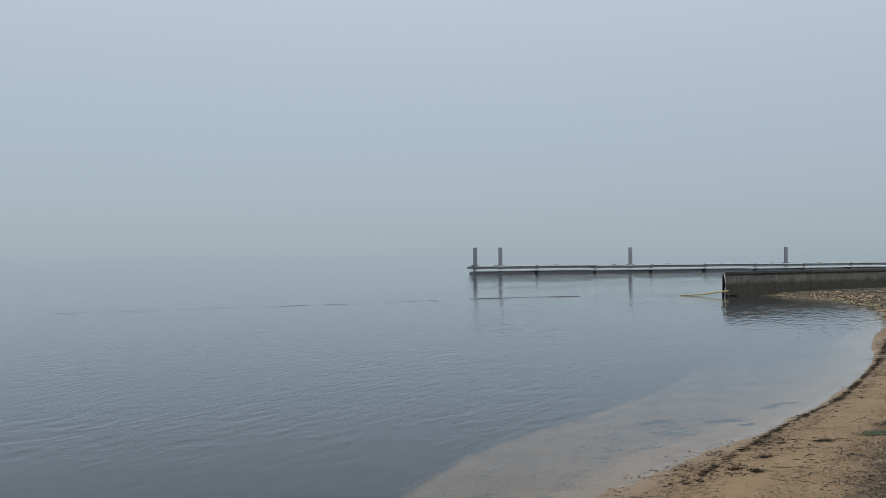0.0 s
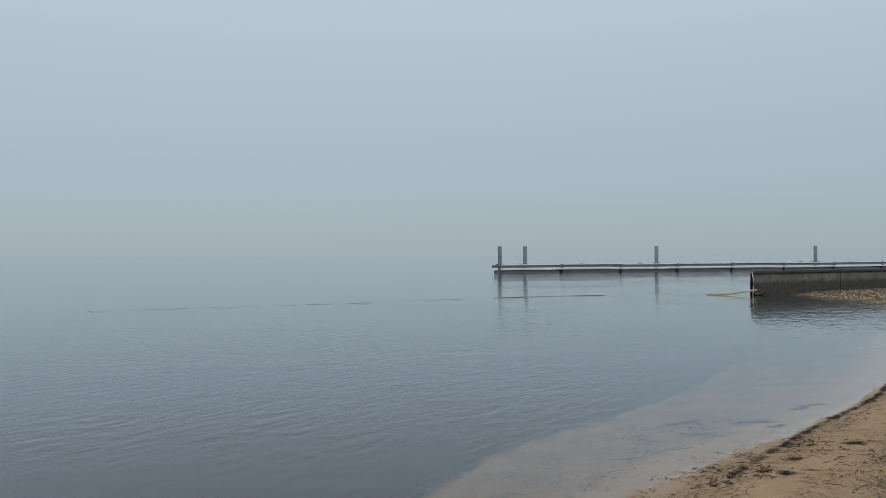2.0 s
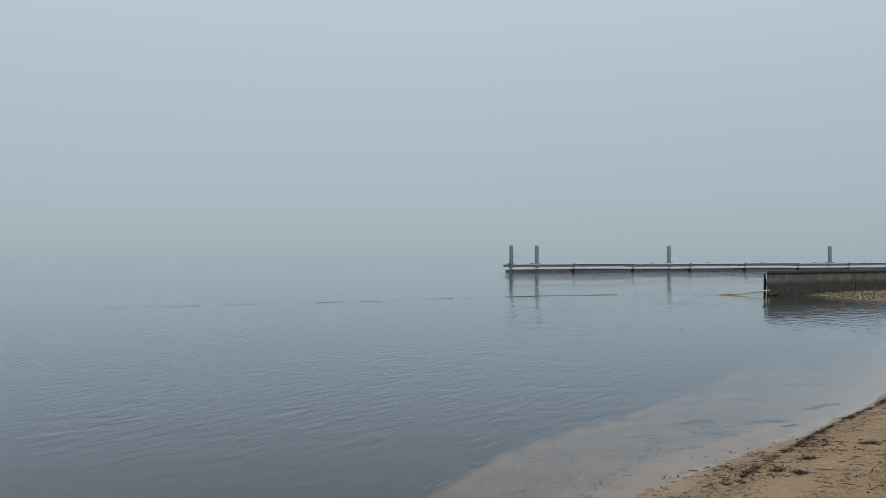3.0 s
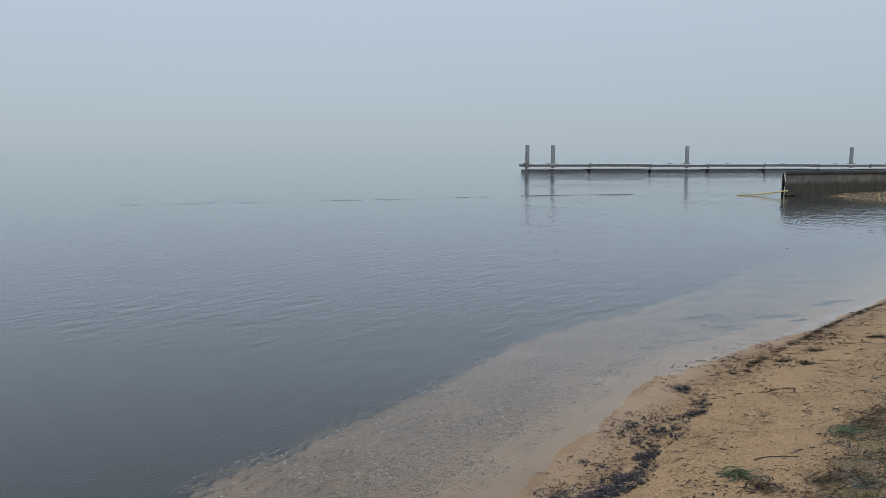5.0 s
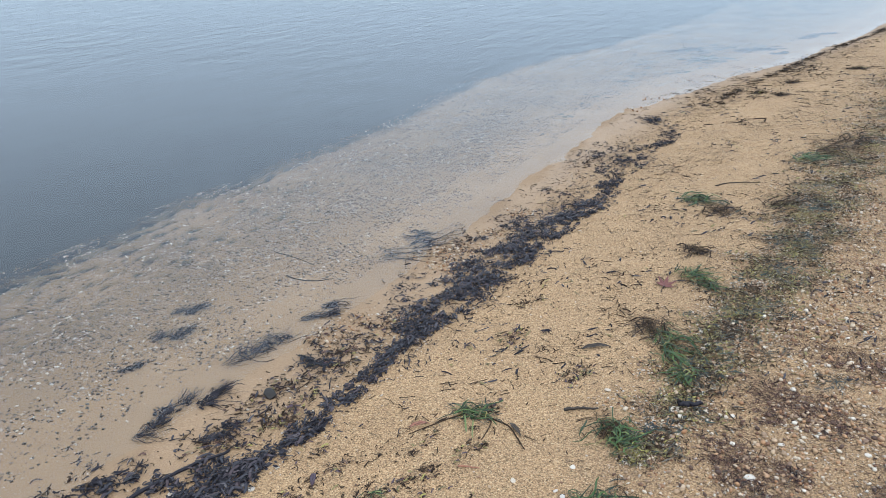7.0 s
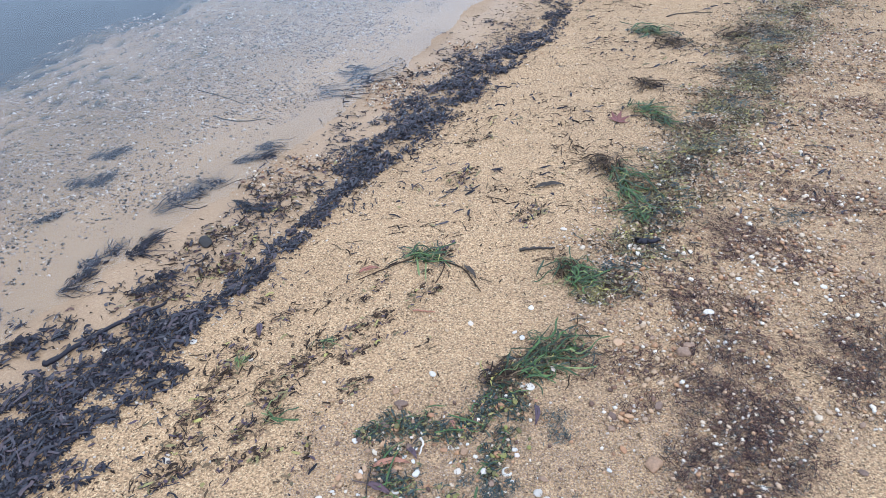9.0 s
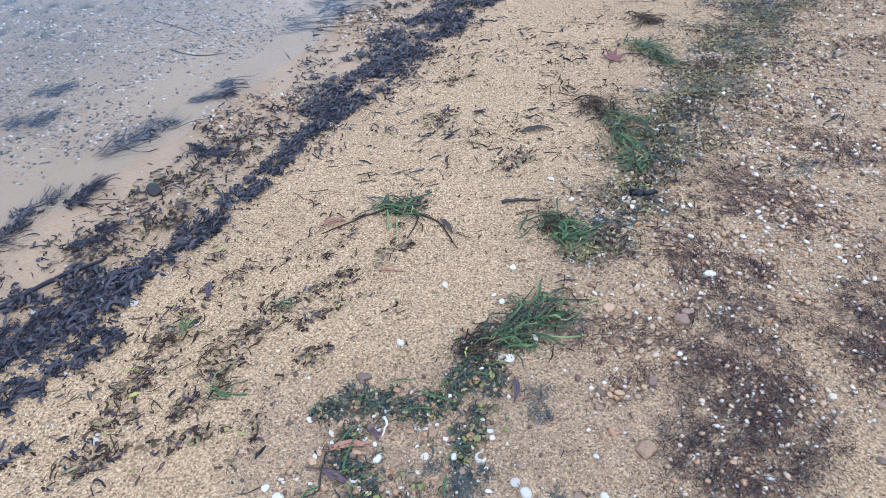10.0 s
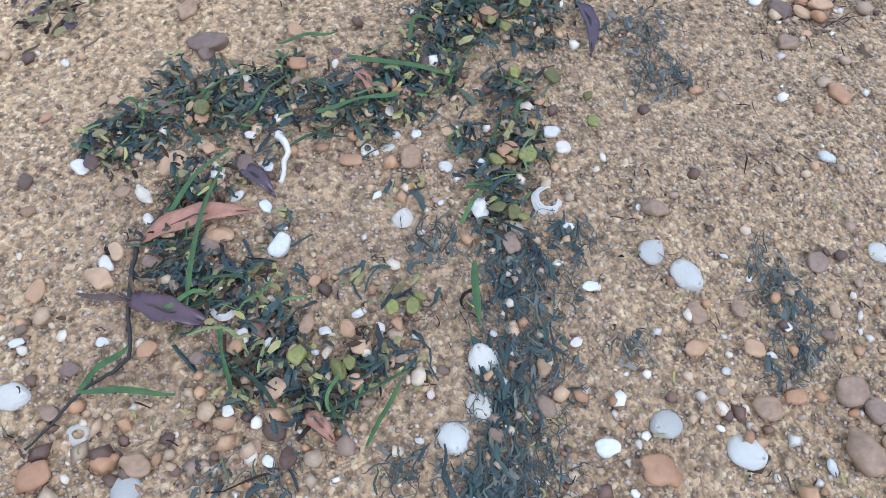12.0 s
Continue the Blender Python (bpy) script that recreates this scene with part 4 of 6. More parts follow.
lumps("shell_grit", p, 0.004 + 0.010 * rs.uniform(0, 1, len(p)) ** 2.2, M_SHELLBIT, 148, (0.3, 0.5), 0.0, shapes=GRAINS, label="white shell pieces on wet sand beside the wrack", category="shells")
p = along([(x - 0.05, y + 0.04, w * 2.6 + 0.10) for x, y, w in WRACK_LINE], rs, 4800)
p = p[waves(p[:, 0], p[:, 1], 62, 4, 0.3) > rs.uniform(-0.15, 0.6, len(p))]
weed("loose_wrack", p, M_WRACK, (0.006, 0.035), (0.002, 0.006), 0.004, 72, curl=1.0, kind="stuff",
     label="loose brown seagrass scraps beside the dark wrack")
p = along([(-1.05, 0.95, 0.2), (-1.5, 0.1, 0.16), (-2.3, -1.2, 0.14), (-3.6, -3.2, 0.12), (-6.2, -7.4, 0.12)], rs, 3200)
weed("wrack_line", p, M_WRACK, (0.02, 0.07), (0.004, 0.012), 0.010, 137, heading=1.0, spread=0.8, stations=3, kind="stuff", label="black torn seagrass line running on along the waterline")
FAR_LINE = [(1.40, 6.15, 0.09), (1.7, 6.6, 0.11), (2.2, 7.3, 0.08), (2.5, 7.75, 0.08), (3.17, 8.62, 0.09), (3.6, 9.14, 0.085), (3.94, 9.6, 0.09), (5.6, 12.3, 0.12), (7.4, 15.6, 0.15), (9.4, 19.2, 0.2)]
p = np.concatenate([along([(x + 0.10, y - 0.08, w * 0.75) for x, y, w in FAR_LINE], rs, 5200, 0.0), along([(x + 0.2, y - 0.16, w * 4.0) for x, y, w in FAR_LINE], rs, 420, 0.0)])
p = p[0.6 * waves(p[:, 0], p[:, 1], 63, 4, 0.9) + 0.6 * waves(p[:, 0], p[:, 1], 73, 4, 0.31) > rs.uniform(-0.7, 0.4, len(p))]
weed("wrack_line", p, M_BROWNWEED, (0.02, 0.08), (0.004, 0.010), 0.012, 73, curl=0.5, lift=0.006, kind="stuff",
     label="thin dark weed line along the far waterline")
p = in_discs([(1.33, 5.95, 0.35), (1.5, 6.3, 0.3), (1.85, 6.75, 0.25)], rs, 900)
weed("loose_wrack", p, M_BROWNWEED, (0.02, 0.08), (0.004, 0.009), 0.006, 74, kind="stuff", label="brown weed scraps at the bend of the waterline")

p = np.column_stack([rs.uniform(1.2, 12, 60000), rs.uniform(5.2, 22, 60000)])
d = shore_distance(p[:, 0], p[:, 1])
p = p[(d > 0.2) & (d < 2.6) & (waves(p[:, 0], p[:, 1], 94, 4, 1.3) - 0.12 * d > rs.uniform(0.0, 1.0, len(p)))]
weed("far_scraps", p, M_BROWNWEED, (0.02, 0.09), (0.006, 0.016), 0.004, 136, heading=0.8, spread=0.8, stations=3, kind="stuff", label="brown weed scraps strewn over the far beach")

# dark clumps awash in the shallows: from root to tip, whether half drowned
SHOALS = [((-0.548, 3.156), (-0.347, 3.471), 1), ((-0.774, 2.608), (-0.647, 2.748), 0), ((-0.932, 2.272), (-0.773, 2.477), 0), ((-1.014, 2.044), (-0.885, 2.145), 0), ((-1.095, 1.894), (-1.001, 2.029), 0),
          ((-1.31, 2.676), (-1.192, 2.747), 1), ((-1.262, 2.447), (-1.171, 2.551), 1), ((-1.291, 2.24), (-1.254, 2.308), 1), ((-0.707, 2.358), (-0.61, 2.282), 1), ((-0.881, 1.891), (-0.775, 1.948), 0),
          ((-1.123, 1.669), (-1.045, 1.698), 0), ((1.42, 8.36), (1.76, 8.54), 1), ((2.1, 8.22), (2.46, 8.30), 1), ((2.36, 8.06), (2.54, 8.09), 1), ((2.93, 9.0), (3.15, 9.15), 1), ((3.15, 9.2), (3.35, 9.33), 1)]
for i, (a, b, drowned) in enumerate(SHOALS):
    rk = np.random.RandomState(200 + i)
    h, w = math.atan2(b[1] - a[1], b[0] - a[0]), math.hypot(b[0] - a[0], b[1] - a[1])
    big = 1.0 if a[1] < 4 else 2.0
    stems, sides, flakes = 9, 90, 60
    s_at = np.concatenate([rk.uniform(0, 0.15, stems), rk.uniform(0.05, 0.95, sides), np.clip(rk.normal(0.68, 0.2, flakes), 0, 1)])
    bow = 0.10 * w * np.sin(s_at * math.pi) * (-1) ** i
    off = bow + rk.normal(0, 0.075, len(s_at)) * w * (0.4 + s_at)
    p = np.column_stack([a[0] + s_at * w * math.cos(h) - off * math.sin(h), a[1] + s_at * w * math.sin(h) + off * math.cos(h)])
    bundle = np.minimum((s_at * 3).astype(int), 2)
    lean, aside = rk.normal(0, 0.4, 3)[bundle], rk.normal(0, 0.13, 3)[bundle] * w
    p = p + np.column_stack([-aside * math.sin(h), aside * math.cos(h)]) + rk.normal(0, 0.03, (len(p), 2)) * w
    ang = h + lean + np.concatenate([rk.normal(0, 0.3, stems), np.where(rk.uniform(0, 1, sides) < rk.uniform(0.3, 0.7), -1, 1) * rk.uniform(0.0, 0.75, sides), rk.normal(0, 0.9, flakes)])
    ls = w * np.concatenate([rk.uniform(0.35, 0.8, stems), 0.12 + 0.5 * rk.uniform(0, 1, sides) ** 1.6, rk.uniform(0.08, 0.2, flakes)])
    ws = big * np.concatenate([rk.uniform(0.002, 0.004, stems), rk.uniform(0.001, 0.0035, sides), rk.uniform(0.004, 0.009, flakes)])
    n = len(p)
    ob = strips("weed_clump", p, ang, ls, ws, rk.uniform(0, 1, n) * 0.006, np.where(rk.uniform(0, 1, n) < 0.7, 1, -1) * rk.uniform(0.2, 1.6, n) * (-1) ** i, rk.uniform(0, 1, n) ** 2 * 0.008, M_DROWNED if drowned else M_WRACK, 6, 220 + i)
    tagged(ob, "blue-black feathery weed clump drowned in shallow water" if drowned else "black feathery weed clump stranded on wet sand", "seaweed", "weed clumps in the shallows")

# brown scraps between water and grass line
BITS = [(-0.758, 2.086, 0.13), (-0.703, 2.17, 0.12), (-0.594, 2.424, 0.12), (-0.516, 2.288, 0.12), (-0.401, 1.829, 0.085), (-0.449, 1.785, 0.075), (-0.499, 1.702, 0.09),
        (-0.32, 1.85, 0.09), (-0.254, 2.02, 0.06), (-0.206, 1.993, 0.06), (-0.439, 1.55, 0.13), (-0.601, 1.553, 0.11), (-0.611, 1.39, 0.12), (-0.352, 1.7, 0.1)]
p = in_discs(BITS, np.random.RandomState(31), 2600)
weed("weed_scraps", p, M_BROWNWEED, (0.006, 0.03), (0.002, 0.006), 0.004, 75, kind="stuff", label="brown weed scraps strewn over damp sand")
p = in_discs([(0.432, 2.873, 0.1), (0.424, 2.969, 0.1), (0.135, 2.367, 0.12), (-0.144, 2.185, 0.1), (0.5, 2.55, 0.08), (0.38, 2.7, 0.12), (1.0, 3.63, 0.14), (1.1, 3.58, 0.12), (0.86, 4.27, 0.07), (0.9, 4.2, 0.05)], np.random.RandomState(32), 1500)
weed("weed_scraps", p, M_BROWNWEED, (0.015, 0.06), (0.002, 0.005), 0.004, 76, kind="stuff", label="thin brown weed strands on dry sand")
# broader torn flakes in loose drifts
FLAKES = [(-0.03, 2.06, 0.10), (-0.13, 1.93, 0.12), (-0.19, 1.84, 0.12), (-0.05, 1.87, 0.06), (-0.22, 1.76, 0.12), (-0.30, 1.73, 0.10), (-0.17, 1.66, 0.12), (-0.26, 1.60, 0.12), (-0.08, 1.70, 0.08), (-0.24, 1.53, 0.08), (-0.5, 1.5, 0.16), (-0.46, 1.36, 0.16), (-0.56, 1.3, 0.16), (-0.38, 1.6, 0.12),
          (-0.36, 1.46, 0.12), (-0.36, 1.32, 0.12), (-0.47, 1.82, 0.12), (-0.55, 1.62, 0.12), (-0.62, 1.45, 0.14), (0.02, 2.5, 0.12), (0.1, 2.75, 0.14), (0.2, 2.25, 0.12),
          (-0.72, 2.0, 0.2), (-0.66, 2.15, 0.18), (-0.78, 1.85, 0.16), (-0.55, 2.38, 0.16), (-0.62, 1.95, 0.14), (-0.48, 2.6, 0.14)]
for k, (mat, per, label) in enumerate(((M_BROWNWEED, 7000, "dark brown torn weed flakes in loose drifts"), (M_PURPLE, 2200, "purple-brown torn weed flakes in loose drifts"), (M_OLIVE, 2200, "olive torn weed flakes in loose drifts"),
                                       (M_HAIR, 8000, "reddish weed threads in loose drifts"))):
    rk = np.random.RandomState(35 + k)
    p = in_discs(FLAKES, rk, per, 0.9)
    p = p[waves(p[:, 0], p[:, 1], 92, 5, 0.17) > rk.uniform(-0.05, 0.45, len(p))]
    weed("weed_flakes", p, mat, (0.005, 0.024), (0.0025, 0.008) if k < 3 else (0.0008, 0.002), 0.006, 130 + k, heading=0.6, spread=0.8, curl=0.9, lift=0.006, kind="stuff", label=label)
# dark torn pieces lying singly farther up the beach
rk = np.random.RandomState(44)
p = np.column_stack([rk.uniform(-0.2, 3.0, 9000), rk.uniform(2.2, 7.5, 9000)])
d = shore_distance(p[:, 0], p[:, 1])
p = p[(d > 0.25) & (d < 2.4) & (waves(p[:, 0], p[:, 1], 96, 5, 0.8) > rk.uniform(0.1, 0.9, len(p)))]
weed("weed_scraps", p, M_WRACK, (0.012, 0.055), (0.004, 0.010), 0.004, 139, heading=0.5, spread=0.9, curl=1.0, lift=0.006, stations=4, kind="stuff", label="black torn weed pieces lying singly on dry sand")
p = p[::3] + rk.normal(0, 0.05, p[::3].shape)
weed("weed_scraps", p, M_OLIVE, (0.012, 0.045), (0.003, 0.008), 0.004, 140, heading=0.5, spread=0.9, curl=1.0, lift=0.006, stations=4, kind="stuff", label="olive weed pieces lying singly on dry sand")
# weed drifted over the far part of the drowned shelf
p = in_discs([(1.78, 8.0, 0.9), (1.47, 7.5, 0.8), (2.14, 8.5, 0.7), (1.16, 6.85, 0.7), (0.8, 6.15, 0.5), (2.6, 8.15, 0.35), (3.5, 9.2, 0.5), (0.35, 5.4, 0.5)], np.random.RandomState(39), 800, 0.7)
p = p[(shore_distance(p[:, 0], p[:, 1]) < -0.3) & (waves(p[:, 0], p[:, 1], 93, 3, 0.7) > np.random.RandomState(40).uniform(-0.3, 0.6, len(p)))]
weed("shelf_scraps", p, M_TEAL, (0.03, 0.10), (0.005, 0.014), 0.003, 134, heading=0.4, spread=0.6, kind="stuff", label="dark weed scraps drifted over the drowned shelf")
# specks thinly over the whole beach
rs = np.random.RandomState(33)
p = np.column_stack([rs.uniform(-1.2, 3.2, 80000), rs.uniform(0.95, 8, 80000)])
d = shore_distance(p[:, 0], p[:, 1])
p = p[(d > 0.03) & (d < 3.5) & (waves(p[:, 0], p[:, 1], 64, 4, 0.55) > rs.uniform(-0.4, 1.0, len(p)))]
bare = np.where(p[:, 1] < 1.8, np.where(p[:, 0] > -0.28, np.where(p[:, 1] < 1.5, 0.03, 0.15), 0.45), np.where(p[:, 1] < 2.4, 0.45, 1.0))
p = p[rs.uniform(0, 1, len(p)) < bare]
cut = len(p) * 6 // 10
weed("weed_specks", p[:cut], M_BROWNWEED, (0.005, 0.016), (0.003, 0.0065), 0.001, 77, lift=0.001, stations=3, kind="stuff", label="tiny brown plant specks over the sand")
weed("weed_threads", p[cut:], M_BROWNWEED, (0.015, 0.055), (0.0016, 0.0038), 0.002, 78, curl=0.6, lift=0.002, stations=5, kind="stuff", label="thin brown weed threads over the sand")

# ---- green seagrass tufts ----
TUFTS = [(0.49, 2.54, 0.09, -1.2, 1), (0.53, 2.46, 0.08, -1.2, 0), (0.545, 2.36, 0.10, -1.3, 0), (0.556, 2.22, 0.06, -1.5, 0), (0.30, 1.94, 0.085, -1.3, 0), (0.33, 1.87, 0.06, -0.4, 0),
         (0.255, 1.632, 0.085, 0.6, 0), (0.177, 1.575, 0.09, 0.5, 0), (0.09, 1.53, 0.05, 0.4, 1), (-0.09, 2.03, 0.075, 0.1, 0), (-0.40, 1.426, 0.04, 0.5, 0),
         (-0.508, 1.606, 0.03, 1.2, 0), (-0.315, 1.669, 0.035, 0.3, 0), (0.705, 2.957, 0.08, -0.3, 0), (0.772, 3.189, 0.07, -0.5, 1), (0.889, 3.785, 0.1, -0.4, 0),
         (0.96, 3.64, 0.09, -0.5, 1), (1.24, 3.70, 0.09, 0.2, 1), (0.754, 2.879, 0.06, -0.6, 0), (1.737, 4.50, 0.15, 0.4, 1), (1.93, 4.71, 0.2, 0.5, 1), (1.59, 4.41, 0.1, 0.2, 0),
         (1.9, 6.05, 0.07, 0.2, 1), (1.78, 6.17, 0.05, 0.1, 1), (2.12, 6.52, 0.06, 0.4, 1), (2.78, 7.03, 0.09, -0.2, 1), (3.32, 7.2, 0.18, 0.0, 0), (3.72, 7.6, 0.28, 0.3, 1)]
for i, (x, y, w, h, dark) in enumerate(TUFTS):
    rs = np.random.RandomState(300 + i)
    far = max(1.0, y / (5.0 if dark else 2.6))
    small = w <= 0.045
    t, o = rs.normal(0, 0.42, 70) * w, rs.normal(0, 0.24, 70) * w
    p = np.column_stack([x + t * math.cos(h) - o * math.sin(h), y + t * math.sin(h) + o * math.cos(h)])
    low = weed("under_fronds", (np.concatenate([p, p]) + rs.normal(0, 0.32 * w, (140, 2)))[:20 if small else 80], M_WRACK if dark else (M_TEAL, M_BROWNWEED, M_OLIVE)[i % 3], (0.1 * w, 0.7 * w), (0.0012 * far, 0.0036 * far), 0.006, 350 + i, heading=h, spread=0.9, curl=0.9, lift=0.006)
    side = weed("brown_fronds", (p + rs.normal(0, 0.15 * w, (70, 2)))[:8 if small else 30], M_OLIVE if i % 2 else M_BROWNWEED, (0.2 * w, 0.9 * w), (0.0015, 0.0045), 0.014, 380 + i, heading=h, spread=1.1, curl=0.9, lift=0.012)
    # blades in two or three bundles that sweep the same way
    n = 8 if small else 30
    bundle = rs.randint(0, 3, n)
    swing, sweep = rs.normal(0, 0.7, 3)[bundle], rs.normal(0, 0.9, 3)[bundle]
    root_t, root_o = rs.normal(-0.3, 0.38, n) * w, rs.normal(0, 0.26, n) * w + rs.normal(0, 0.12, 3)[bundle] * w
    p = np.column_stack([x + root_t * math.cos(h) - root_o * math.sin(h), y + root_t * math.sin(h) + root_o * math.cos(h)])
    ls = rs.uniform(0.5, 1.5, n) * w
    ws = np.minimum(rs.uniform(0.0028, 0.006, n) * far, 0.012)
    top = strips("seagrass_tuft", p, h + swing + rs.normal(0, 0.5, n), ls, ws, 0.003 + 0.008 * rs.uniform(0, 1, n), sweep + rs.normal(0, 0.35, n), rs.uniform(0, 0.012, n), M_BROWNWEED if dark else M_GREEN, 8, 320 + i)
    tagged(top, "dark brown seagrass tuft lying on sand" if dark else "fresh green seagrass tuft lying on sand", "seagrass", "seagrass tufts")
    for ob, text in ((low, "dark matted fronds underneath"), (side, "limp brown fronds across the tuft")):
        ob.parent = top
        for key in ("category", "group"):
            if key in ob:
                del ob[key]
        ob["label"] = text
# arms of the spread tuft
for i, (a, b) in enumerate((((-0.09, 2.03), (0.06, 1.86)), ((-0.1, 2.03), (-0.27, 1.93)), ((-0.07, 2.02), (-0.06, 1.90)))):
    twig([a, ((a[0] + b[0]) / 2 + 0.03, (a[1] + b[1]) / 2 + 0.02), b], 0.006, M_BROWNWEED, "limp brown weed stem on sand", "limp_weed", seed=i, category="seaweed")

# ---- mixed weed belt ----
BELT = [(0.421, 1.858, 0.1), (0.632, 2.255, 0.12), (0.762, 2.452, 0.13), (0.921, 2.72, 0.14), (1.062, 2.941, 0.15), (1.199, 3.253, 0.17), (0.606, 2.001, 0.1), (0.386, 1.906, 0.08),
        (1.271, 3.562, 0.17), (0.966, 2.246, 0.1), (1.725, 4.296, 0.19), (1.54, 3.897, 0.18), (1.347, 3.524, 0.18), (0.856, 2.745, 0.14), (0.62, 2.4, 0.12), (1.75, 4.05, 0.2), (1.9, 4.45, 0.25), (2.1, 4.75, 0.25)]
BELT_LINE = [(0.33, 1.80, 0.12), (0.45, 2.0, 0.18), (0.60, 2.28, 0.22), (0.78, 2.6, 0.28), (1.0, 2.92, 0.32), (1.2, 3.28, 0.34), (1.45, 3.72, 0.38), (1.72, 4.2, 0.42), (2.0, 4.6, 0.45), (2.5, 5.4, 0.5), (3.05, 6.4, 0.55), (3.6, 7.2, 0.6), (4.3, 8.4, 0.6), (5.2, 9.9, 0.6)]
rs = np.random.RandomState(41)


def belt(per_m2, seed, edge):
    p = along(BELT_LINE, rs, per_m2)
    p = p[rs.uniform(0, 1, len(p)) < np.clip((2.8 / p[:, 1]) ** 1.4, 0.16, 1)]
    return p[waves(p[:, 0], p[:, 1], seed, 4, 0.26) > rs.uniform(edge - 0.35, edge + 0.35, len(p))]


weed("weed_belt", belt(3600, 66, 0.2), M_FILA, (0.012, 0.05), (0.001, 0.003), 0.007, 84, curl=1.1, kind="stuff", label="grey-green weed filaments in a long belt")
weed("weed_belt", belt(16000, 67, -0.1), M_OLIVE, (0.005, 0.018), (0.0018, 0.005), 0.008, 85, curl=1.0, kind="stuff", label="olive weed scraps along the belt")
weed("weed_belt", belt(15000, 68, -0.05), M_BROWNWEED, (0.006, 0.024), (0.002, 0.006), 0.006, 86, curl=1.0, kind="stuff", label="dark brown weed scraps along the belt")
weed("weed_belt", belt(2400, 69, 0.05), M_TEAL, (0.012, 0.05), (0.0025, 0.006), 0.008, 87, curl=0.9, kind="stuff", label="dark green weed scraps along the belt")
weed("weed_belt", in_discs(BELT[:9], rs, 1600, 1.0), M_FILA, (0.012, 0.05), (0.0012, 0.003), 0.006, 81, curl=1.1, kind="stuff", label="grey-green weed filaments tangled over pebbles")
weed("weed_belt", in_discs(BELT[:9], rs, 2000, 0.9), M_OLIVE, (0.008, 0.03), (0.002, 0.005), 0.007, 82, curl=1.0, kind="stuff", label="olive weed scraps among pebbles")
weed("weed_belt", in_discs(BELT[:9], rs, 2500, 0.9), M_BROWNWEED, (0.012, 0.05), (0.0015, 0.004), 0.006, 83, curl=1.0, kind="stuff", label="brown weed scraps among pebbles")

p = belt(18000, 70, -0.25)
cut = len(p) * 2 // 3
lumps("belt_gravel", p[:cut], 0.004 + 0.006 * rs.uniform(0, 1, cut), M_PEBBLE, 98, sink=0.0, shapes=GRAINS, label="fine brown gravel in the weed belt", category="gravel")
p = p[cut:]
lumps("belt_gravel", p, 0.006 + 0.012 * rs.uniform(0, 1, len(p)) ** 1.8, M_PEBBLE, 88, sink=0.0, label="brown gravel in the weed belt", category="gravel")
p = belt(9500, 71, -0.25)
lumps("belt_shells", p, 0.003 + 0.009 * rs.uniform(0, 1, len(p)) ** 2.5, M_SHELLBIT, 89, (0.3, 0.6), -0.2, shapes=GRAINS, label="pale shell fragments in the weed belt", category="shells")

# grey-green threads, olive scraps and purple-brown shreds matted among the gravel
THREADS = [(1.05, 2.87, 0.12), (0.84, 2.36, 0.11), (0.92, 2.18, 0.08), (0.43, 1.85, 0.07), (1.01, 2.21, 0.1), (1.39, 3.74, 0.22), (1.19, 3.24, 0.17), (1.39, 3.37, 0.12), (0.9, 2.83, 0.1)]
SCRAPS = [(0.86, 2.63, 0.13), (0.61, 2.23, 0.1), (0.64, 2.44, 0.09), (1.25, 3.33, 0.12), (0.76, 2.57, 0.11), (0.56, 2.11, 0.08), (0.14, 1.59, 0.07), (1.39, 3.74, 0.2), (1.19, 3.24, 0.15)]
SHREDS = [(0.71, 1.63, 0.1), (0.62, 1.72, 0.07), (0.55, 1.91, 0.09), (0.74, 1.78, 0.07), (0.9, 1.96, 0.06), (0.9, 1.65, 0.09), (0.55, 1.6, 0.09), (0.81, 2.38, 0.08), (0.81, 2.14, 0.08), (0.6, 2.03, 0.08)]
rs = np.random.RandomState(171)
for k, (discs, mat, per, size, width, words) in enumerate((
        (THREADS, M_FILA, 8000, (0.012, 0.045), (0.0012, 0.0032), "grey-green weed threads matted over gravel"),
        (SCRAPS, M_TEAL, 5000, (0.010, 0.035), (0.002, 0.0065), "dark green weed scraps caught among gravel"),
        (SCRAPS + THREADS, M_BROWNWEED, 4600, (0.010, 0.04), (0.0015, 0.0048), "brown weed scraps caught among gravel"),
        (SHREDS, M_HAIR, 8500, (0.010, 0.04), (0.001, 0.0034), "purple-brown weed shreds caught among pebbles"))):
    p = in_discs(discs, rs, per, 0.9)
    p = p[waves(p[:, 0], p[:, 1], 172 + k, 4, 0.11) > rs.uniform(-0.6, 0.4, len(p))]
    weed("belt_scraps", p, mat, size, width, 0.005, 176 + k, curl=1.2, lift=0.006, stations=4, kind="stuff", label=words)

# ---- hairy dark mats ----
MATS = [(0.724, 1.765, 0.09), (0.593, 1.722, 0.11), (0.68, 1.624, 0.12), (0.591, 1.622, 0.11), (0.527, 1.515, 0.11), (0.643, 1.503, 0.16), (0.546, 1.407, 0.16), (0.651, 1.387, 0.16),
        (0.473, 1.294, 0.12), (0.576, 1.288, 0.18), (0.652, 1.3, 0.12), (0.469, 1.201, 0.12), (0.569, 1.201, 0.16)]
MATS_B = [(0.915, 1.681, 0.12), (0.904, 1.567, 0.13), (0.854, 1.532, 0.12), (0.882, 1.455, 0.11), (0.97, 1.62, 0.13)]
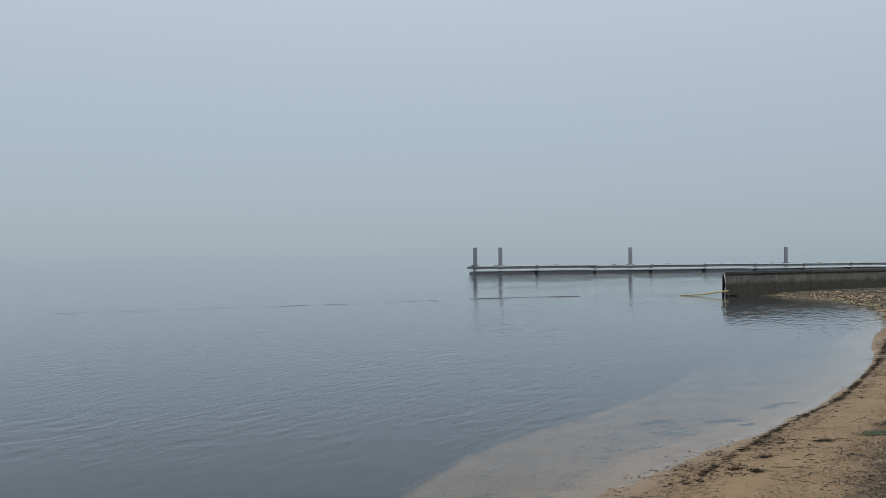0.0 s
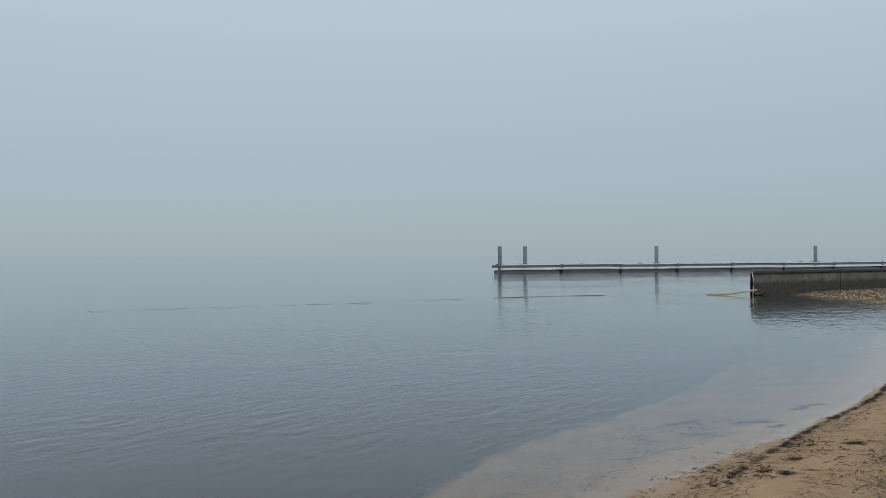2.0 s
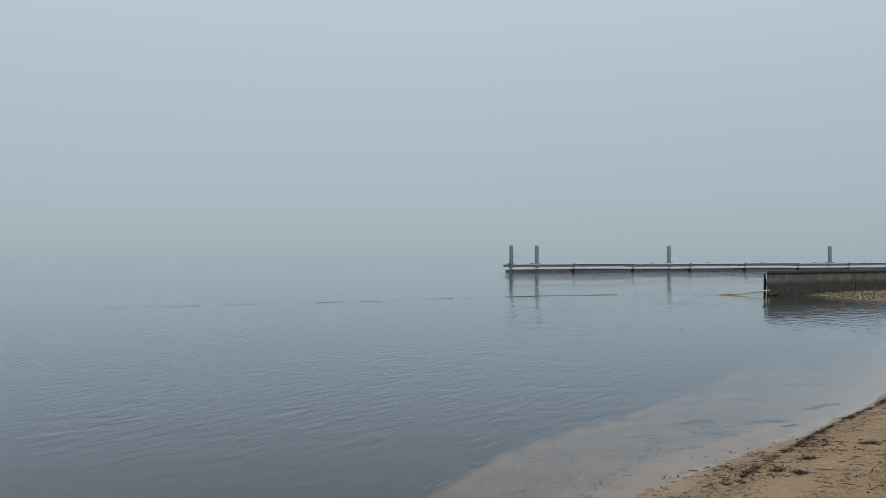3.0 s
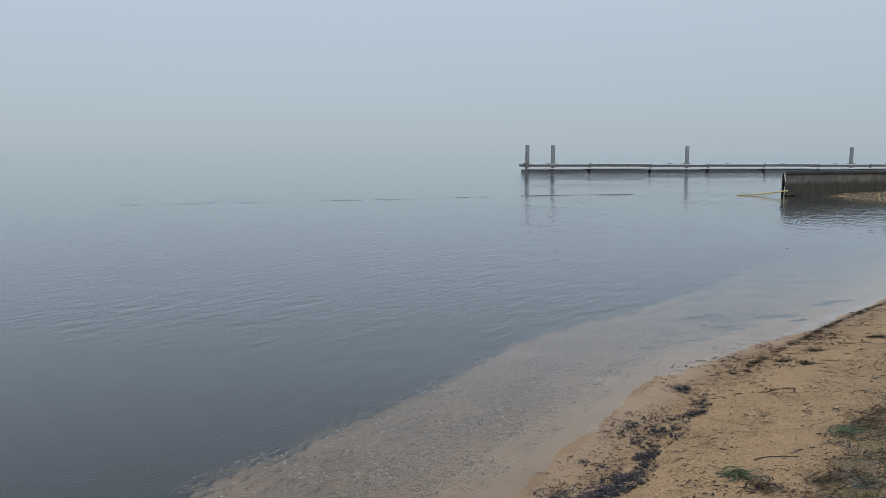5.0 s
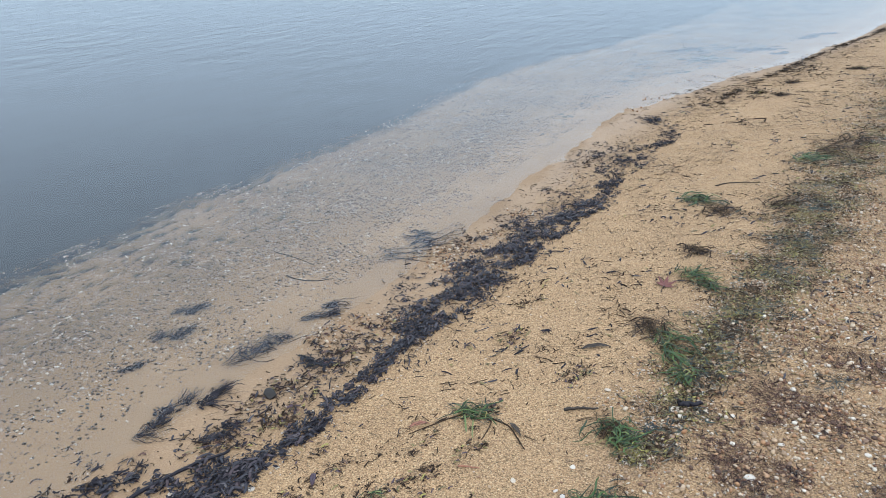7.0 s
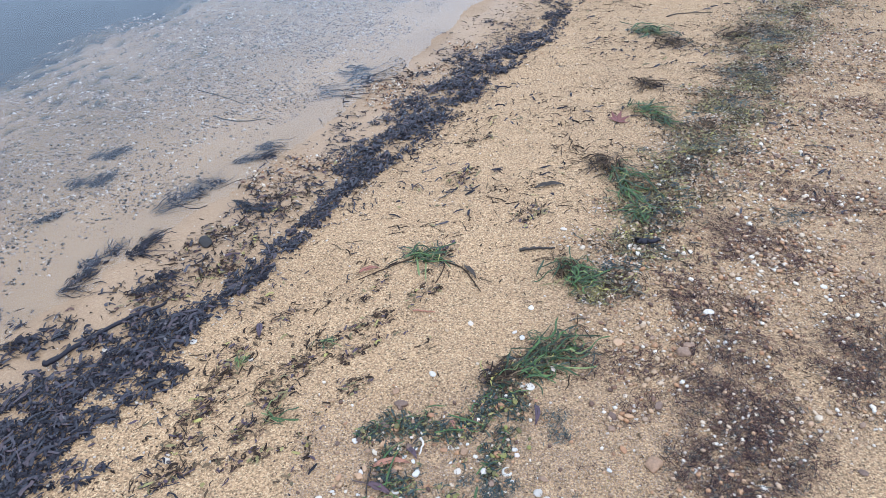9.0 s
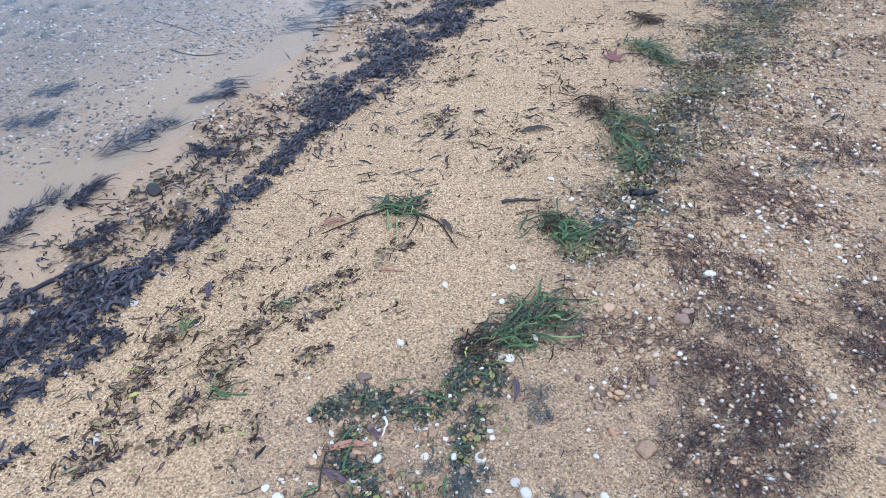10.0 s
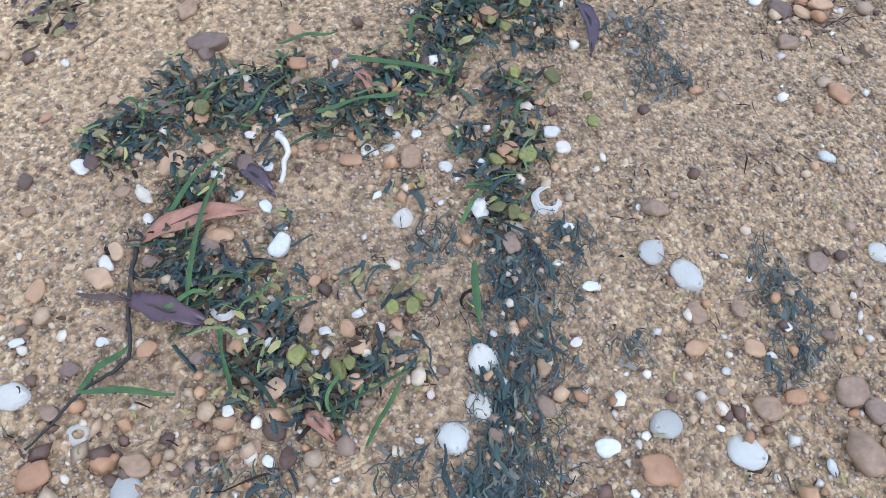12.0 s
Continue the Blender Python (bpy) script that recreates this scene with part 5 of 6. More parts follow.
for i, group in enumerate((MATS, MATS_B)):
    rs = np.random.RandomState(50 + i)
    p = in_discs([(x, y, w * 1.12) for x, y, w in group], rs, 50000, 0.6)
    p = p[waves(p[:, 0], p[:, 1], 90, 4, 0.12) > rs.uniform(-0.75, 0.3, len(p))]
    red = rs.uniform(0, 1, len(p)) < 0.86
    weed("hair_weed_mat", p[red], M_HAIR, (0.006, 0.026), (0.0006, 0.0016), 0.006, 91 + i, curl=1.6, lift=0.004, stations=4, kind="stuff", label="matted dark red-brown hair weed on sand")
    weed("hair_weed_mat", p[~red], M_FILA, (0.006, 0.026), (0.0006, 0.0018), 0.007, 191 + i, curl=1.6, lift=0.004, stations=4, kind="stuff", label="grey-green threads in the hair weed mat")
    q = in_discs(group, rs, 2200, 0.3)
    lumps("shell_grit", q, 0.003 + 0.008 * rs.uniform(0, 1, len(q)) ** 2.5, M_SHELLBIT, 95 + i, (0.3, 0.6), -0.6, label="pale shell fragments caught in the hair weed", category="shells")
    q = in_discs(group, rs, 2600, 0.6)
    lumps("gravel", q, 0.004 + 0.010 * rs.uniform(0, 1, len(q)) ** 2.2, M_PEBBLE, 97 + i, sink=-0.25, label="orange and brown pebbles caught in the hair weed", category="gravel")
p = in_discs([(0.793, 1.624, 0.09), (0.737, 1.535, 0.08), (0.324, 1.577, 0.14), (0.361, 1.441, 0.12), (0.306, 1.728, 0.11), (0.42, 1.57, 0.10), (0.407, 1.871, 0.12), (0.231, 1.31, 0.09), (0.178, 1.599, 0.08), (0.62, 1.8, 0.16), (0.729, 1.971, 0.16), (0.865, 1.991, 0.15), (0.574, 1.871, 0.12), (0.72, 1.95, 0.2), (0.45, 1.45, 0.1), (0.42, 1.6, 0.12), (0.8, 2.1, 0.3), (1.05, 2.4, 0.35), (1.0, 1.8, 0.25), (0.55, 1.75, 0.2), (1.2, 2.2, 0.4), (1.5, 3.0, 0.5), (0.6, 1.45, 0.26), (0.6, 1.3, 0.26), (0.92, 1.6, 0.24), (0.75, 2.0, 0.35)], np.random.RandomState(53), 24000, 0.9)
p = p[waves(p[:, 0], p[:, 1], 91, 4, 0.3) > np.random.RandomState(54).uniform(-0.3, 0.5, len(p))]
weed("hair_weed_mat", p, M_HAIR, (0.006, 0.028), (0.0007, 0.0018), 0.003, 94, curl=1.5, lift=0.003, stations=4, kind="stuff", label="thin dark hair weed spread over pebbles")

# ---- the close patch of algae, leaves and shells ----
ALGAE = [(-0.191, 1.366, 0.034), (-0.168, 1.373, 0.04), (-0.14, 1.406, 0.042), (-0.111, 1.389, 0.04), (-0.082, 1.401, 0.04), (-0.054, 1.379, 0.035), (-0.022, 1.374, 0.035), (0.011, 1.373, 0.035),
         (0.042, 1.402, 0.037), (0.067, 1.441, 0.04), (-0.137, 1.322, 0.03), (-0.153, 1.283, 0.024), (-0.135, 1.241, 0.034), (-0.111, 1.233, 0.027), (-0.102, 1.199, 0.031), (-0.087, 1.178, 0.027),
         (-0.076, 1.151, 0.025), (-0.052, 1.157, 0.025), (-0.033, 1.172, 0.02), (-0.111, 1.171, 0.02), (0.07, 1.29, 0.027), (0.059, 1.258, 0.026), (0.096, 1.369, 0.028), (0.126, 1.424, 0.03), (0.09, 1.48, 0.05)]
ALGAE = [(x, y, w * 1.35) for x, y, w in ALGAE] + [(0.10, 1.515, 0.05), (0.135, 1.55, 0.06), (0.175, 1.59, 0.06), (0.13, 1.46, 0.05), (0.06, 1.33, 0.03), (0.09, 1.33, 0.03), (0.014, 1.405, 0.04), (0.061, 1.44, 0.05), (0.098, 1.505, 0.05), (0.162, 1.56, 0.07), (0.2, 1.62, 0.06), (-0.145, 1.24, 0.04), (0.09, 1.312, 0.035)]
rs = np.random.RandomState(60)
weed("algae_patch", in_discs(ALGAE, rs, 34000, 0.9), M_TEAL, (0.003, 0.016), (0.0012, 0.004), 0.008, 101, curl=0.9, lift=0.003, kind="stuff", label="dark blue-green algae shreds heaped on sand")
weed("algae_patch", in_discs(ALGAE, rs, 5000, 0.7), M_TEAL, (0.010, 0.032), (0.0025, 0.0055), 0.007, 109, curl=1.0, lift=0.005, stations=6, kind="stuff", label="broad dark green algae ribbons heaped on sand")
weed("algae_patch", in_discs(ALGAE, rs, 16000, 1.0), M_BROWNWEED, (0.004, 0.016), (0.0012, 0.0035), 0.009, 102, curl=0.9, kind="stuff", label="brown weed shreds among the algae")
weed("algae_patch", in_discs(ALGAE, rs, 2600, 0.6), M_GREEN, (0.012, 0.05), (0.0016, 0.0036), 0.011, 103, heading=0.4, spread=0.9, curl=0.8, lift=0.006, stations=8, kind="stuff", label="bright green grass shreds among the algae")
weed("algae_patch", in_discs(ALGAE, rs, 7500, 1.1), M_OLIVE, (0.004, 0.014), (0.002, 0.0055), 0.011, 106, curl=0.8, lift=0.003, stations=4, kind="stuff", label="olive leaf bits among the algae")
p = np.column_stack([rs.uniform(-0.32, 0.40, 900), rs.uniform(1.02, 1.55, 900)])
p = p[rs.uniform(0, 1, len(p)) < np.clip(1.25 - (p[:, 1] - 1.02) * 3.2, 0.22, 1)]
lumps("gravel", p, 0.004 + 0.008 * rs.uniform(0, 1, len(p)) ** 2.5, M_PEBBLE, 108, sink=0.05, label="small mixed pebbles strewn over coarse sand", category="gravel")
p = np.column_stack([rs.uniform(-0.32, 0.42, 5200), rs.uniform(1.0, 1.6, 5200)])
p = p[waves(p[:, 0], p[:, 1], 151, 4, 0.16) + np.clip((1.2 - p[:, 1]) * 2.5, -0.3, 0.6) > rs.uniform(-0.1, 0.8, len(p))]
weed("weed_crumbs", p[::3], M_HAIR, (0.003, 0.012), (0.0005, 0.0016), 0.003, 152, curl=1.0, lift=0.002, stations=4, kind="stuff", label="small reddish weed crumbs strewn over coarse sand")
weed("weed_crumbs", p[1::3], M_OLIVE, (0.003, 0.010), (0.0006, 0.0022), 0.003, 153, curl=1.0, lift=0.002, stations=4, kind="stuff", label="small olive weed crumbs strewn over coarse sand")
p = in_discs(ALGAE, rs, 9000, 1.2)
lumps("algae_gravel", p, 0.003 + 0.009 * rs.uniform(0, 1, len(p)) ** 2, M_PEBBLE, 107, sink=-0.25, label="small brown pebbles caught in the algae", category="gravel")
FINE = [(0.062, 1.222, 0.034), (0.075, 1.199, 0.034), (0.047, 1.188, 0.03), (0.054, 1.156, 0.036), (0.034, 1.131, 0.032), (0.047, 1.115, 0.032), (0.02, 1.093, 0.03), (0.031, 1.085, 0.03), (0.106, 1.232, 0.026),
        (0.015, 1.248, 0.026), (0.209, 1.367, 0.036), (0.205, 1.41, 0.036), (0.222, 1.189, 0.024), (0.223, 1.164, 0.024), (0.218, 1.134, 0.023), (0.205, 1.121, 0.02), (-0.098, 1.115, 0.018), (-0.132, 1.118, 0.018),
        (-0.03, 1.105, 0.022), (0.12, 1.152, 0.014), (0.02, 1.06, 0.05), (0.03, 1.03, 0.05)]
WIDE = [(x, y, w * 1.3) for x, y, w in FINE]
weed("filament_patch", in_discs(WIDE, rs, 42000, 1.2), M_FILA, (0.006, 0.022), (0.0004, 0.0013), 0.002, 104, heading=1.5, spread=0.6, curl=2.0, lift=0.001, stations=7, kind="stuff", label="grey-green weed filaments combed flat on sand")
weed("filament_patch", in_discs(WIDE, rs, 9000, 1.1), M_FILA, (0.005, 0.015), (0.0016, 0.0045), 0.0015, 149, heading=1.5, spread=0.6, curl=1.0, lift=0.0008, stations=4, kind="stuff", label="soft grey-green weed shreds pressed flat on sand")
weed("filament_patch", in_discs(FINE, rs, 20000, 1.1), M_TEAL, (0.005, 0.02), (0.0006, 0.0022), 0.002, 105, heading=1.5, spread=0.5, curl=1.7, lift=0.001, stations=6, kind="stuff", label="dark green weed filaments combed flat on sand")
p = in_discs(FINE, rs, 9000, 1.2)
lumps("gravel", p, 0.003 + 0.006 * rs.uniform(0, 1, len(p)) ** 2, M_PEBBLE, 110, sink=-0.1, shapes=GRAINS, label="fine gravel caught in the weed filaments", category="gravel")

# pebbles, olive bits and shreds filling the ground between the arms of the algae
FULL = [(-0.117, 1.325, 0.03), (-0.084, 1.347, 0.03), (-0.099, 1.247, 0.032), (-0.081, 1.278, 0.028), (-0.081, 1.203, 0.03), (-0.104, 1.178, 0.028), (-0.137, 1.184, 0.022), (-0.013, 1.337, 0.03), (0.005, 1.293, 0.025),
        (-0.071, 1.234, 0.024), (-0.03, 1.225, 0.03), (-0.005, 1.21, 0.03), (-0.04, 1.17, 0.03), (-0.015, 1.16, 0.028), (-0.06, 1.15, 0.03)]
RED = [(-0.176, 1.142, 0.032), (-0.138, 1.142, 0.03), (-0.106, 1.136, 0.03), (-0.202, 1.167, 0.024), (-0.085, 1.159, 0.024), (-0.062, 1.121, 0.03), (-0.213, 1.142, 0.026), (-0.245, 1.233, 0.028), (-0.01, 1.15, 0.03)]
BODY = [(0.048, 1.203, 0.027), (0.073, 1.215, 0.027), (0.031, 1.159, 0.027), (0.04, 1.136, 0.026), (0.026, 1.104, 0.025), (0.068, 1.167, 0.022), (0.011, 1.094, 0.025), (0.101, 1.236, 0.02)]
p = in_discs(FULL, rs, 6500, 1.0)
lumps("gravel", p, 0.004 + 0.008 * rs.uniform(0, 1, len(p)) ** 2.2, M_PEBBLE, 191, sink=0.05, label="small brown and pink pebbles between algae", category="gravel")
p = in_discs(RED, rs, 8500, 1.0)
lumps("gravel", p, 0.004 + 0.011 * rs.uniform(0, 1, len(p)) ** 2.2, M_PEBBLE, 192, sink=0.05, label="reddish brown pebbles beside the algae", category="gravel")
weed("algae_patch", in_discs(FULL, rs, 9000, 1.1), M_OLIVE, (0.004, 0.013), (0.002, 0.0048), 0.006, 193, curl=0.8, lift=0.003, stations=4, kind="stuff", label="olive and yellow leaf bits between pebbles")
weed("algae_patch", in_discs(FULL, rs, 9000, 1.1), M_TEAL, (0.006, 0.024), (0.0012, 0.004), 0.005, 194, curl=1.0, lift=0.003, kind="stuff", label="thin dark green shreds between pebbles")
weed("filament_patch", in_discs(BODY, rs, 26000, 0.9), M_TEAL, (0.008, 0.026), (0.0014, 0.004), 0.003, 195, heading=1.4, spread=0.5, curl=1.2, lift=0.0015, stations=6, kind="stuff", label="dense blue-green weed strands flattened on sand")
# single long blades of seagrass
LONG = [((-0.021, 1.416), (0.051, 1.383), 0.006), ((-0.153, 1.296), (-0.113, 1.342), 0.006), ((-0.207, 1.180), (-0.153, 1.168), 0.006), ((-0.205, 1.181), (-0.178, 1.202), 0.0065),
        ((0.036, 1.223), (0.030, 1.179), 0.007), ((-0.143, 1.222), (-0.116, 1.333), 0.006), ((-0.071, 1.440), (-0.027, 1.439), 0.005), ((0.011, 1.373), (-0.048, 1.365), 0.006),
        ((-0.069, 1.404), (-0.101, 1.361), 0.006), ((-0.047, 1.118), (-0.022, 1.152), 0.0045), ((-0.124, 1.205), (-0.120, 1.164), 0.006), ((-0.13, 1.40), (-0.08, 1.415), 0.005)]
for i, (a, b, w) in enumerate(LONG):
    run = math.hypot(b[0] - a[0], b[1] - a[1])
    ob = strips("grass_blade", np.array([a]), np.array([math.atan2(b[1] - a[1], b[0] - a[0])]), np.array([run * 1.03]), np.array([0.68 * w]), np.array([0.009]),
                np.array([0.12 * (-1) ** i]), np.array([0.006]), M_GREEN, 10, 400 + i)
    tagged(ob, "long green seagrass blade across the algae", "seagrass", "long grass blades")

# olive bladders
for i, (x, y) in enumerate(((0.092, 1.43), (0.101, 1.422), (0.123, 1.447), (-0.002, 1.205), (-0.008, 1.198), (-0.057, 1.167), (-0.05, 1.17), (0.1, 1.38), (0.126, 1.37), (0.146, 1.346), (0.143, 1.322),
                            (0.07, 1.256), (0.074, 1.251), (-0.1, 1.243), (-0.08, 1.18), (0.081, 1.303), (0.068, 1.3), (-0.13, 1.385), (-0.02, 1.2), (0.06, 1.262), (0.09, 1.3))):
    ob = stone("weed_bladder", x, y, 0.009 + 0.005 * (i % 3) / 2, M_BLADDER, "yellow-green weed bladder among the algae", 500 + i, "seaweed", "weed bladders")
    ob.location.z += 0.009

# leaves, twigs
leaf((-0.173, 1.282), (-0.097, 1.291), 0.016, M_LEAF, "red-brown narrow gum leaf lying on green algae", 0.03, 0.010)
leaf((-0.179, 1.237), (-0.129, 1.212), 0.017, M_PURPLE, "dark purple wet leaf on the weed patch", -0.05, 0.008, lobes=0.15)
leaf((-0.018, 1.404), (-0.007, 1.374), 0.008, M_LEAF, "small red leaf in the algae", 0.05, 0.010)
leaf((0.166, 1.448), (0.163, 1.390), 0.012, M_PURPLE, "dark purple curled leaf beside the algae", 0.08, 0.008)
leaf((-0.078, 1.146), (-0.064, 1.125), 0.009, M_LEAF, "small brown leaf on pebbles", 0.0, 0.006)
leaf((-0.106, 1.329), (-0.084, 1.302), 0.012, M_PURPLE, "small purple leaf among shells", 0.0, 0.009)
leaf((0.247, 2.398), (0.342, 2.409), 0.022, M_TWIG, "dark brown dry leaf on sand", 0.05, 0.006)


def star_leaf(x, y, size, turn, label):
    """A dry five-lobed leaf with pointed lobes, thickness, curled tips and a stalk."""
    bm = bmesh.new()
    tips = [(1.0, 0.0), (0.42, 0.30), (0.9, 0.62), (0.36, 0.95), (0.62, 1.35), (0.22, 1.9), (0.22, -1.9), (0.62, -1.35), (0.36, -0.95), (0.9, -0.62), (0.42, -0.30)]
    for z in (0.0, -0.0008):
        mid = bm.verts.new((0, 0, 0.004 + z))
        ring = [bm.verts.new((size * r * math.cos(a * 1.15), size * r * math.sin(a * 1.15), 0.004 + z + 0.012 * r * r)) for r, a in tips]
        for a, b in zip(ring, ring[1:] + ring[:1]):
            bm.faces.new((mid, a, b) if z == 0.0 else (mid, b, a))
        if z == 0.0:
            top = ring
    for k in range(len(top)):
        bm.faces.new((top[k], ring[k], ring[(k + 1) % len(ring)], top[(k + 1) % len(top)]))
    bmesh.ops.recalc_face_normals(bm, faces=bm.faces)
    root = part("leaf", bm, M_REDLEAF)
    root.matrix_world = pose(x, y, gz(x, y) + 0.002, 6, -4, turn)
    bm = bmesh.new()
    tube(bm, [(0, 0, 0.004), (-0.5 * size, 0.06 * size, 0.003), (-0.95 * size, 0.0, 0.002)], [0.0012, 0.0011, 0.0014], 5)
    part("stalk", bm, M_TWIG, root)
    return tagged(root, label, "leaf", "fallen leaves")


star_leaf(0.585, 2.87, 0.062, 70, "dull red lobed dry leaf on sand")
leaf((-0.27, 1.965), (-0.215, 1.985), 0.016, M_LEAF, "orange-brown leaf in the weed scraps", 0.0, 0.006)
leaf((0.02, 1.98), (0.05, 1.93), 0.014, M_TWIG, "dark leaf tip beside green tuft", 0.0, 0.006)
leaf((-0.5, 1.76), (-0.49, 1.70), 0.016, M_PURPLE, "dark purple leaf on sand", 0.0, 0.006)
twig([(-0.175, 1.278), (-0.179, 1.237), (-0.18, 1.198), (-0.207, 1.181), (-0.235, 1.152)], 0.0035, M_TWIG, "thin black twig beside the algae patch", seed=1)
twig([(-0.985, 1.60), (-0.955, 1.631), (-0.874, 1.739), (-0.762, 1.835)], 0.016, M_WRACK, "dark wet stick lying along the wrack line", "stick", 0.006, 2)
twig([(-0.113, 1.779), (-0.085, 1.778), (-0.058, 1.774)], 0.006, M_LEAF, "small red-brown twig on sand", seed=3)
twig([(0.175, 2.05), (0.22, 2.052), (0.27, 2.048)], 0.011, M_TWIG, "brown twig on pebbly sand", seed=4)
twig([(0.50, 2.070), (0.53, 2.073), (0.565, 2.077)], 0.022, M_WRACK, "short charred stick on the weed belt", "stick", seed=5)
twig([(-0.078, 1.351), (-0.073, 1.335), (-0.080, 1.309)], 0.006, M_SHELLBIT, "pale crooked worm tube among shells", "worm_tube", 0.006, 6, "shell")
twig([(-0.942, 3.021), (-0.84, 2.97), (-0.729, 2.99)], 0.006, M_TWIG, "thin dark twig under shallow water", seed=7)
twig([(-1.067, 3.268), (-0.95, 3.2), (-0.848, 3.125)], 0.005, M_TWIG, "thin dark twig under shallow water", seed=8)
twig([(1.014, 4.015), (1.1, 4.06), (1.236, 4.037)], 0.007, M_TWIG, "thin weed stalk on dry sand", seed=9)
rs = np.random.RandomState(34)
for a, b in (((2.2, 6.9), (3.2, 6.35)), ((1.6, 6.4), (2.3, 6.0)), ((1.95, 5.8), (2.7, 5.3)), ((2.3, 5.75), (3.4, 5.3))):
    p = along([(*a, 0.05), (*b, 0.09)], rs, 900)
    weed("weed_strand", p[waves(p[:, 0], p[:, 1], 99, 3, 0.5) > rs.uniform(-0.4, 0.6, len(p))], M_BROWNWEED, (0.04, 0.14), (0.002, 0.005), 0.003, int(a[0] * 100), heading=math.atan2(b[1] - a[1], b[0] - a[0]), spread=0.25, curl=0.4, lift=0.003,
         label="brown weed strands in a streak on dry sand", kind="stuff")

# ---- shells ----
SHELLS = [(0.169, 1.194, 0.0209, 30), (0.03, 1.159, 0.0206, 200), (0.022, 1.133, 0.0178, 10), (0.003, 1.117, 0.020, 0), (0.165, 1.079, 0.023, 40), (-0.002, 1.27, 0.0155, 150), (-0.247, 1.187, 0.0184, 80),
          (-0.003, 1.334, 0.0095, 90), (0.035, 1.308, 0.010, 250), (0.3, 1.187, 0.016, 20), (-0.116, 1.166, 0.007, 0)]
for i, (x, y, s, t) in enumerate(SHELLS):
    shell(x, y, s, M_SHELL, "bleached white cockle shell lying hollow side down", 600 + i, turn=t)
for i, (x, y, s) in enumerate(((-0.18, 1.12, 0.0182), (0.126, 1.102, 0.0185), (0.152, 1.213, 0.019))):
    shell(x, y, s, M_BLUESHELL, "pale bluish-grey worn shell on sand", 630 + i)
for i, (x, y, s, hole, gap) in enumerate(((0.044, 1.451, 0.0168, 0.5, 0.0), (0.096, 1.266, 0.0225, 0.62, 0.2), (-0.207, 1.157, 0.0146, 0.45, 0.0), (-0.122, 1.223, 0.0185, 0.66, 0.35), (-0.017, 1.333, 0.0105, 0.5, 0.0))):
    shell(x, y, s, M_SHELL, "broken white shell worn through to a ring", 640 + i, hole, False, gap)
FARTHER = [(0.16, 1.5, 0.022), (0.145, 1.51, 0.016), (-0.057, 1.546, 0.0165), (0.487, 2.051, 0.026), (0.623, 1.758, 0.026), (0.646, 2.031, 0.0175), (0.186, 1.791, 0.016), (0.935, 1.848, 0.018),
           (0.63, 1.64, 0.015), (0.463, 1.265, 0.015), (0.584, 1.217, 0.016), (0.309, 2.15, 0.018), (1.07, 2.29, 0.02), (0.651, 2.499, 0.02), (0.844, 2.159, 0.019), (0.737, 1.899, 0.017),
           (0.425, 1.881, 0.016), (-0.603, 1.314, 0.016), (-0.492, 1.618, 0.014), (-0.654, 1.699, 0.018), (-0.86, 1.662, 0.02), (-0.964, 1.612, 0.018), (0.032, 1.728, 0.015), (-0.271, 1.205, 0.015)]
for i, (x, y, s) in enumerate(FARTHER):
    shell(x, y, s, M_SHELL, "white worn shell on damp sand", 660 + i, open_up=i in (0, 3))

# ---- stones ----
PALE = [(-0.11, 1.308, 0.0108), (-0.087, 1.329, 0.0089), (-0.091, 1.295, 0.0098), (-0.016, 1.292, 0.0078), (-0.215, 1.352, 0.0148), (-0.212, 1.381, 0.0099), (0.115, 1.324, 0.0133), (0.105, 1.243, 0.0091),
        (-0.195, 1.267, 0.0151), (-0.195, 1.212, 0.0083), (-0.246, 1.221, 0.0094), (-0.102, 1.122, 0.0081), (-0.04, 1.204, 0.0092), (0.087, 1.16, 0.0084), (0.039, 1.175, 0.0056), (0.218, 1.147, 0.0076),
        (0.201, 1.131, 0.0067), (0.107, 1.196, 0.0124), (0.087, 1.094, 0.0155), (-0.028, 1.192, 0.007), (-0.062, 1.196, 0.0078), (0.034, 1.459, 0.0075)]
for i, (x, y, s) in enumerate(PALE):
    stone("pebble", x, y, s, M_PALE, "small smooth white pebble on sand", 700 + i)
TAN = [(-0.152, 1.344, 0.0231), (-0.03, 1.324, 0.0181), (-0.198, 1.257, 0.0205), (0.113, 1.076, 0.0255), (0.205, 1.104, 0.014), (0.156, 1.143, 0.0167), (-0.238, 1.256, 0.0161), (0.363, 1.414, 0.021), (0.334, 1.321, 0.0191),
       (0.529, 1.252, 0.02), (0.346, 1.41, 0.018), (0.192, 1.137, 0.0141), (-0.23, 1.136, 0.0212), (0.38, 1.645, 0.03)]
for i, (x, y, s) in enumerate(TAN):
    stone("pebble", x, y, s, M_TAN, "smooth orange-tan pebble on sand", 740 + i)
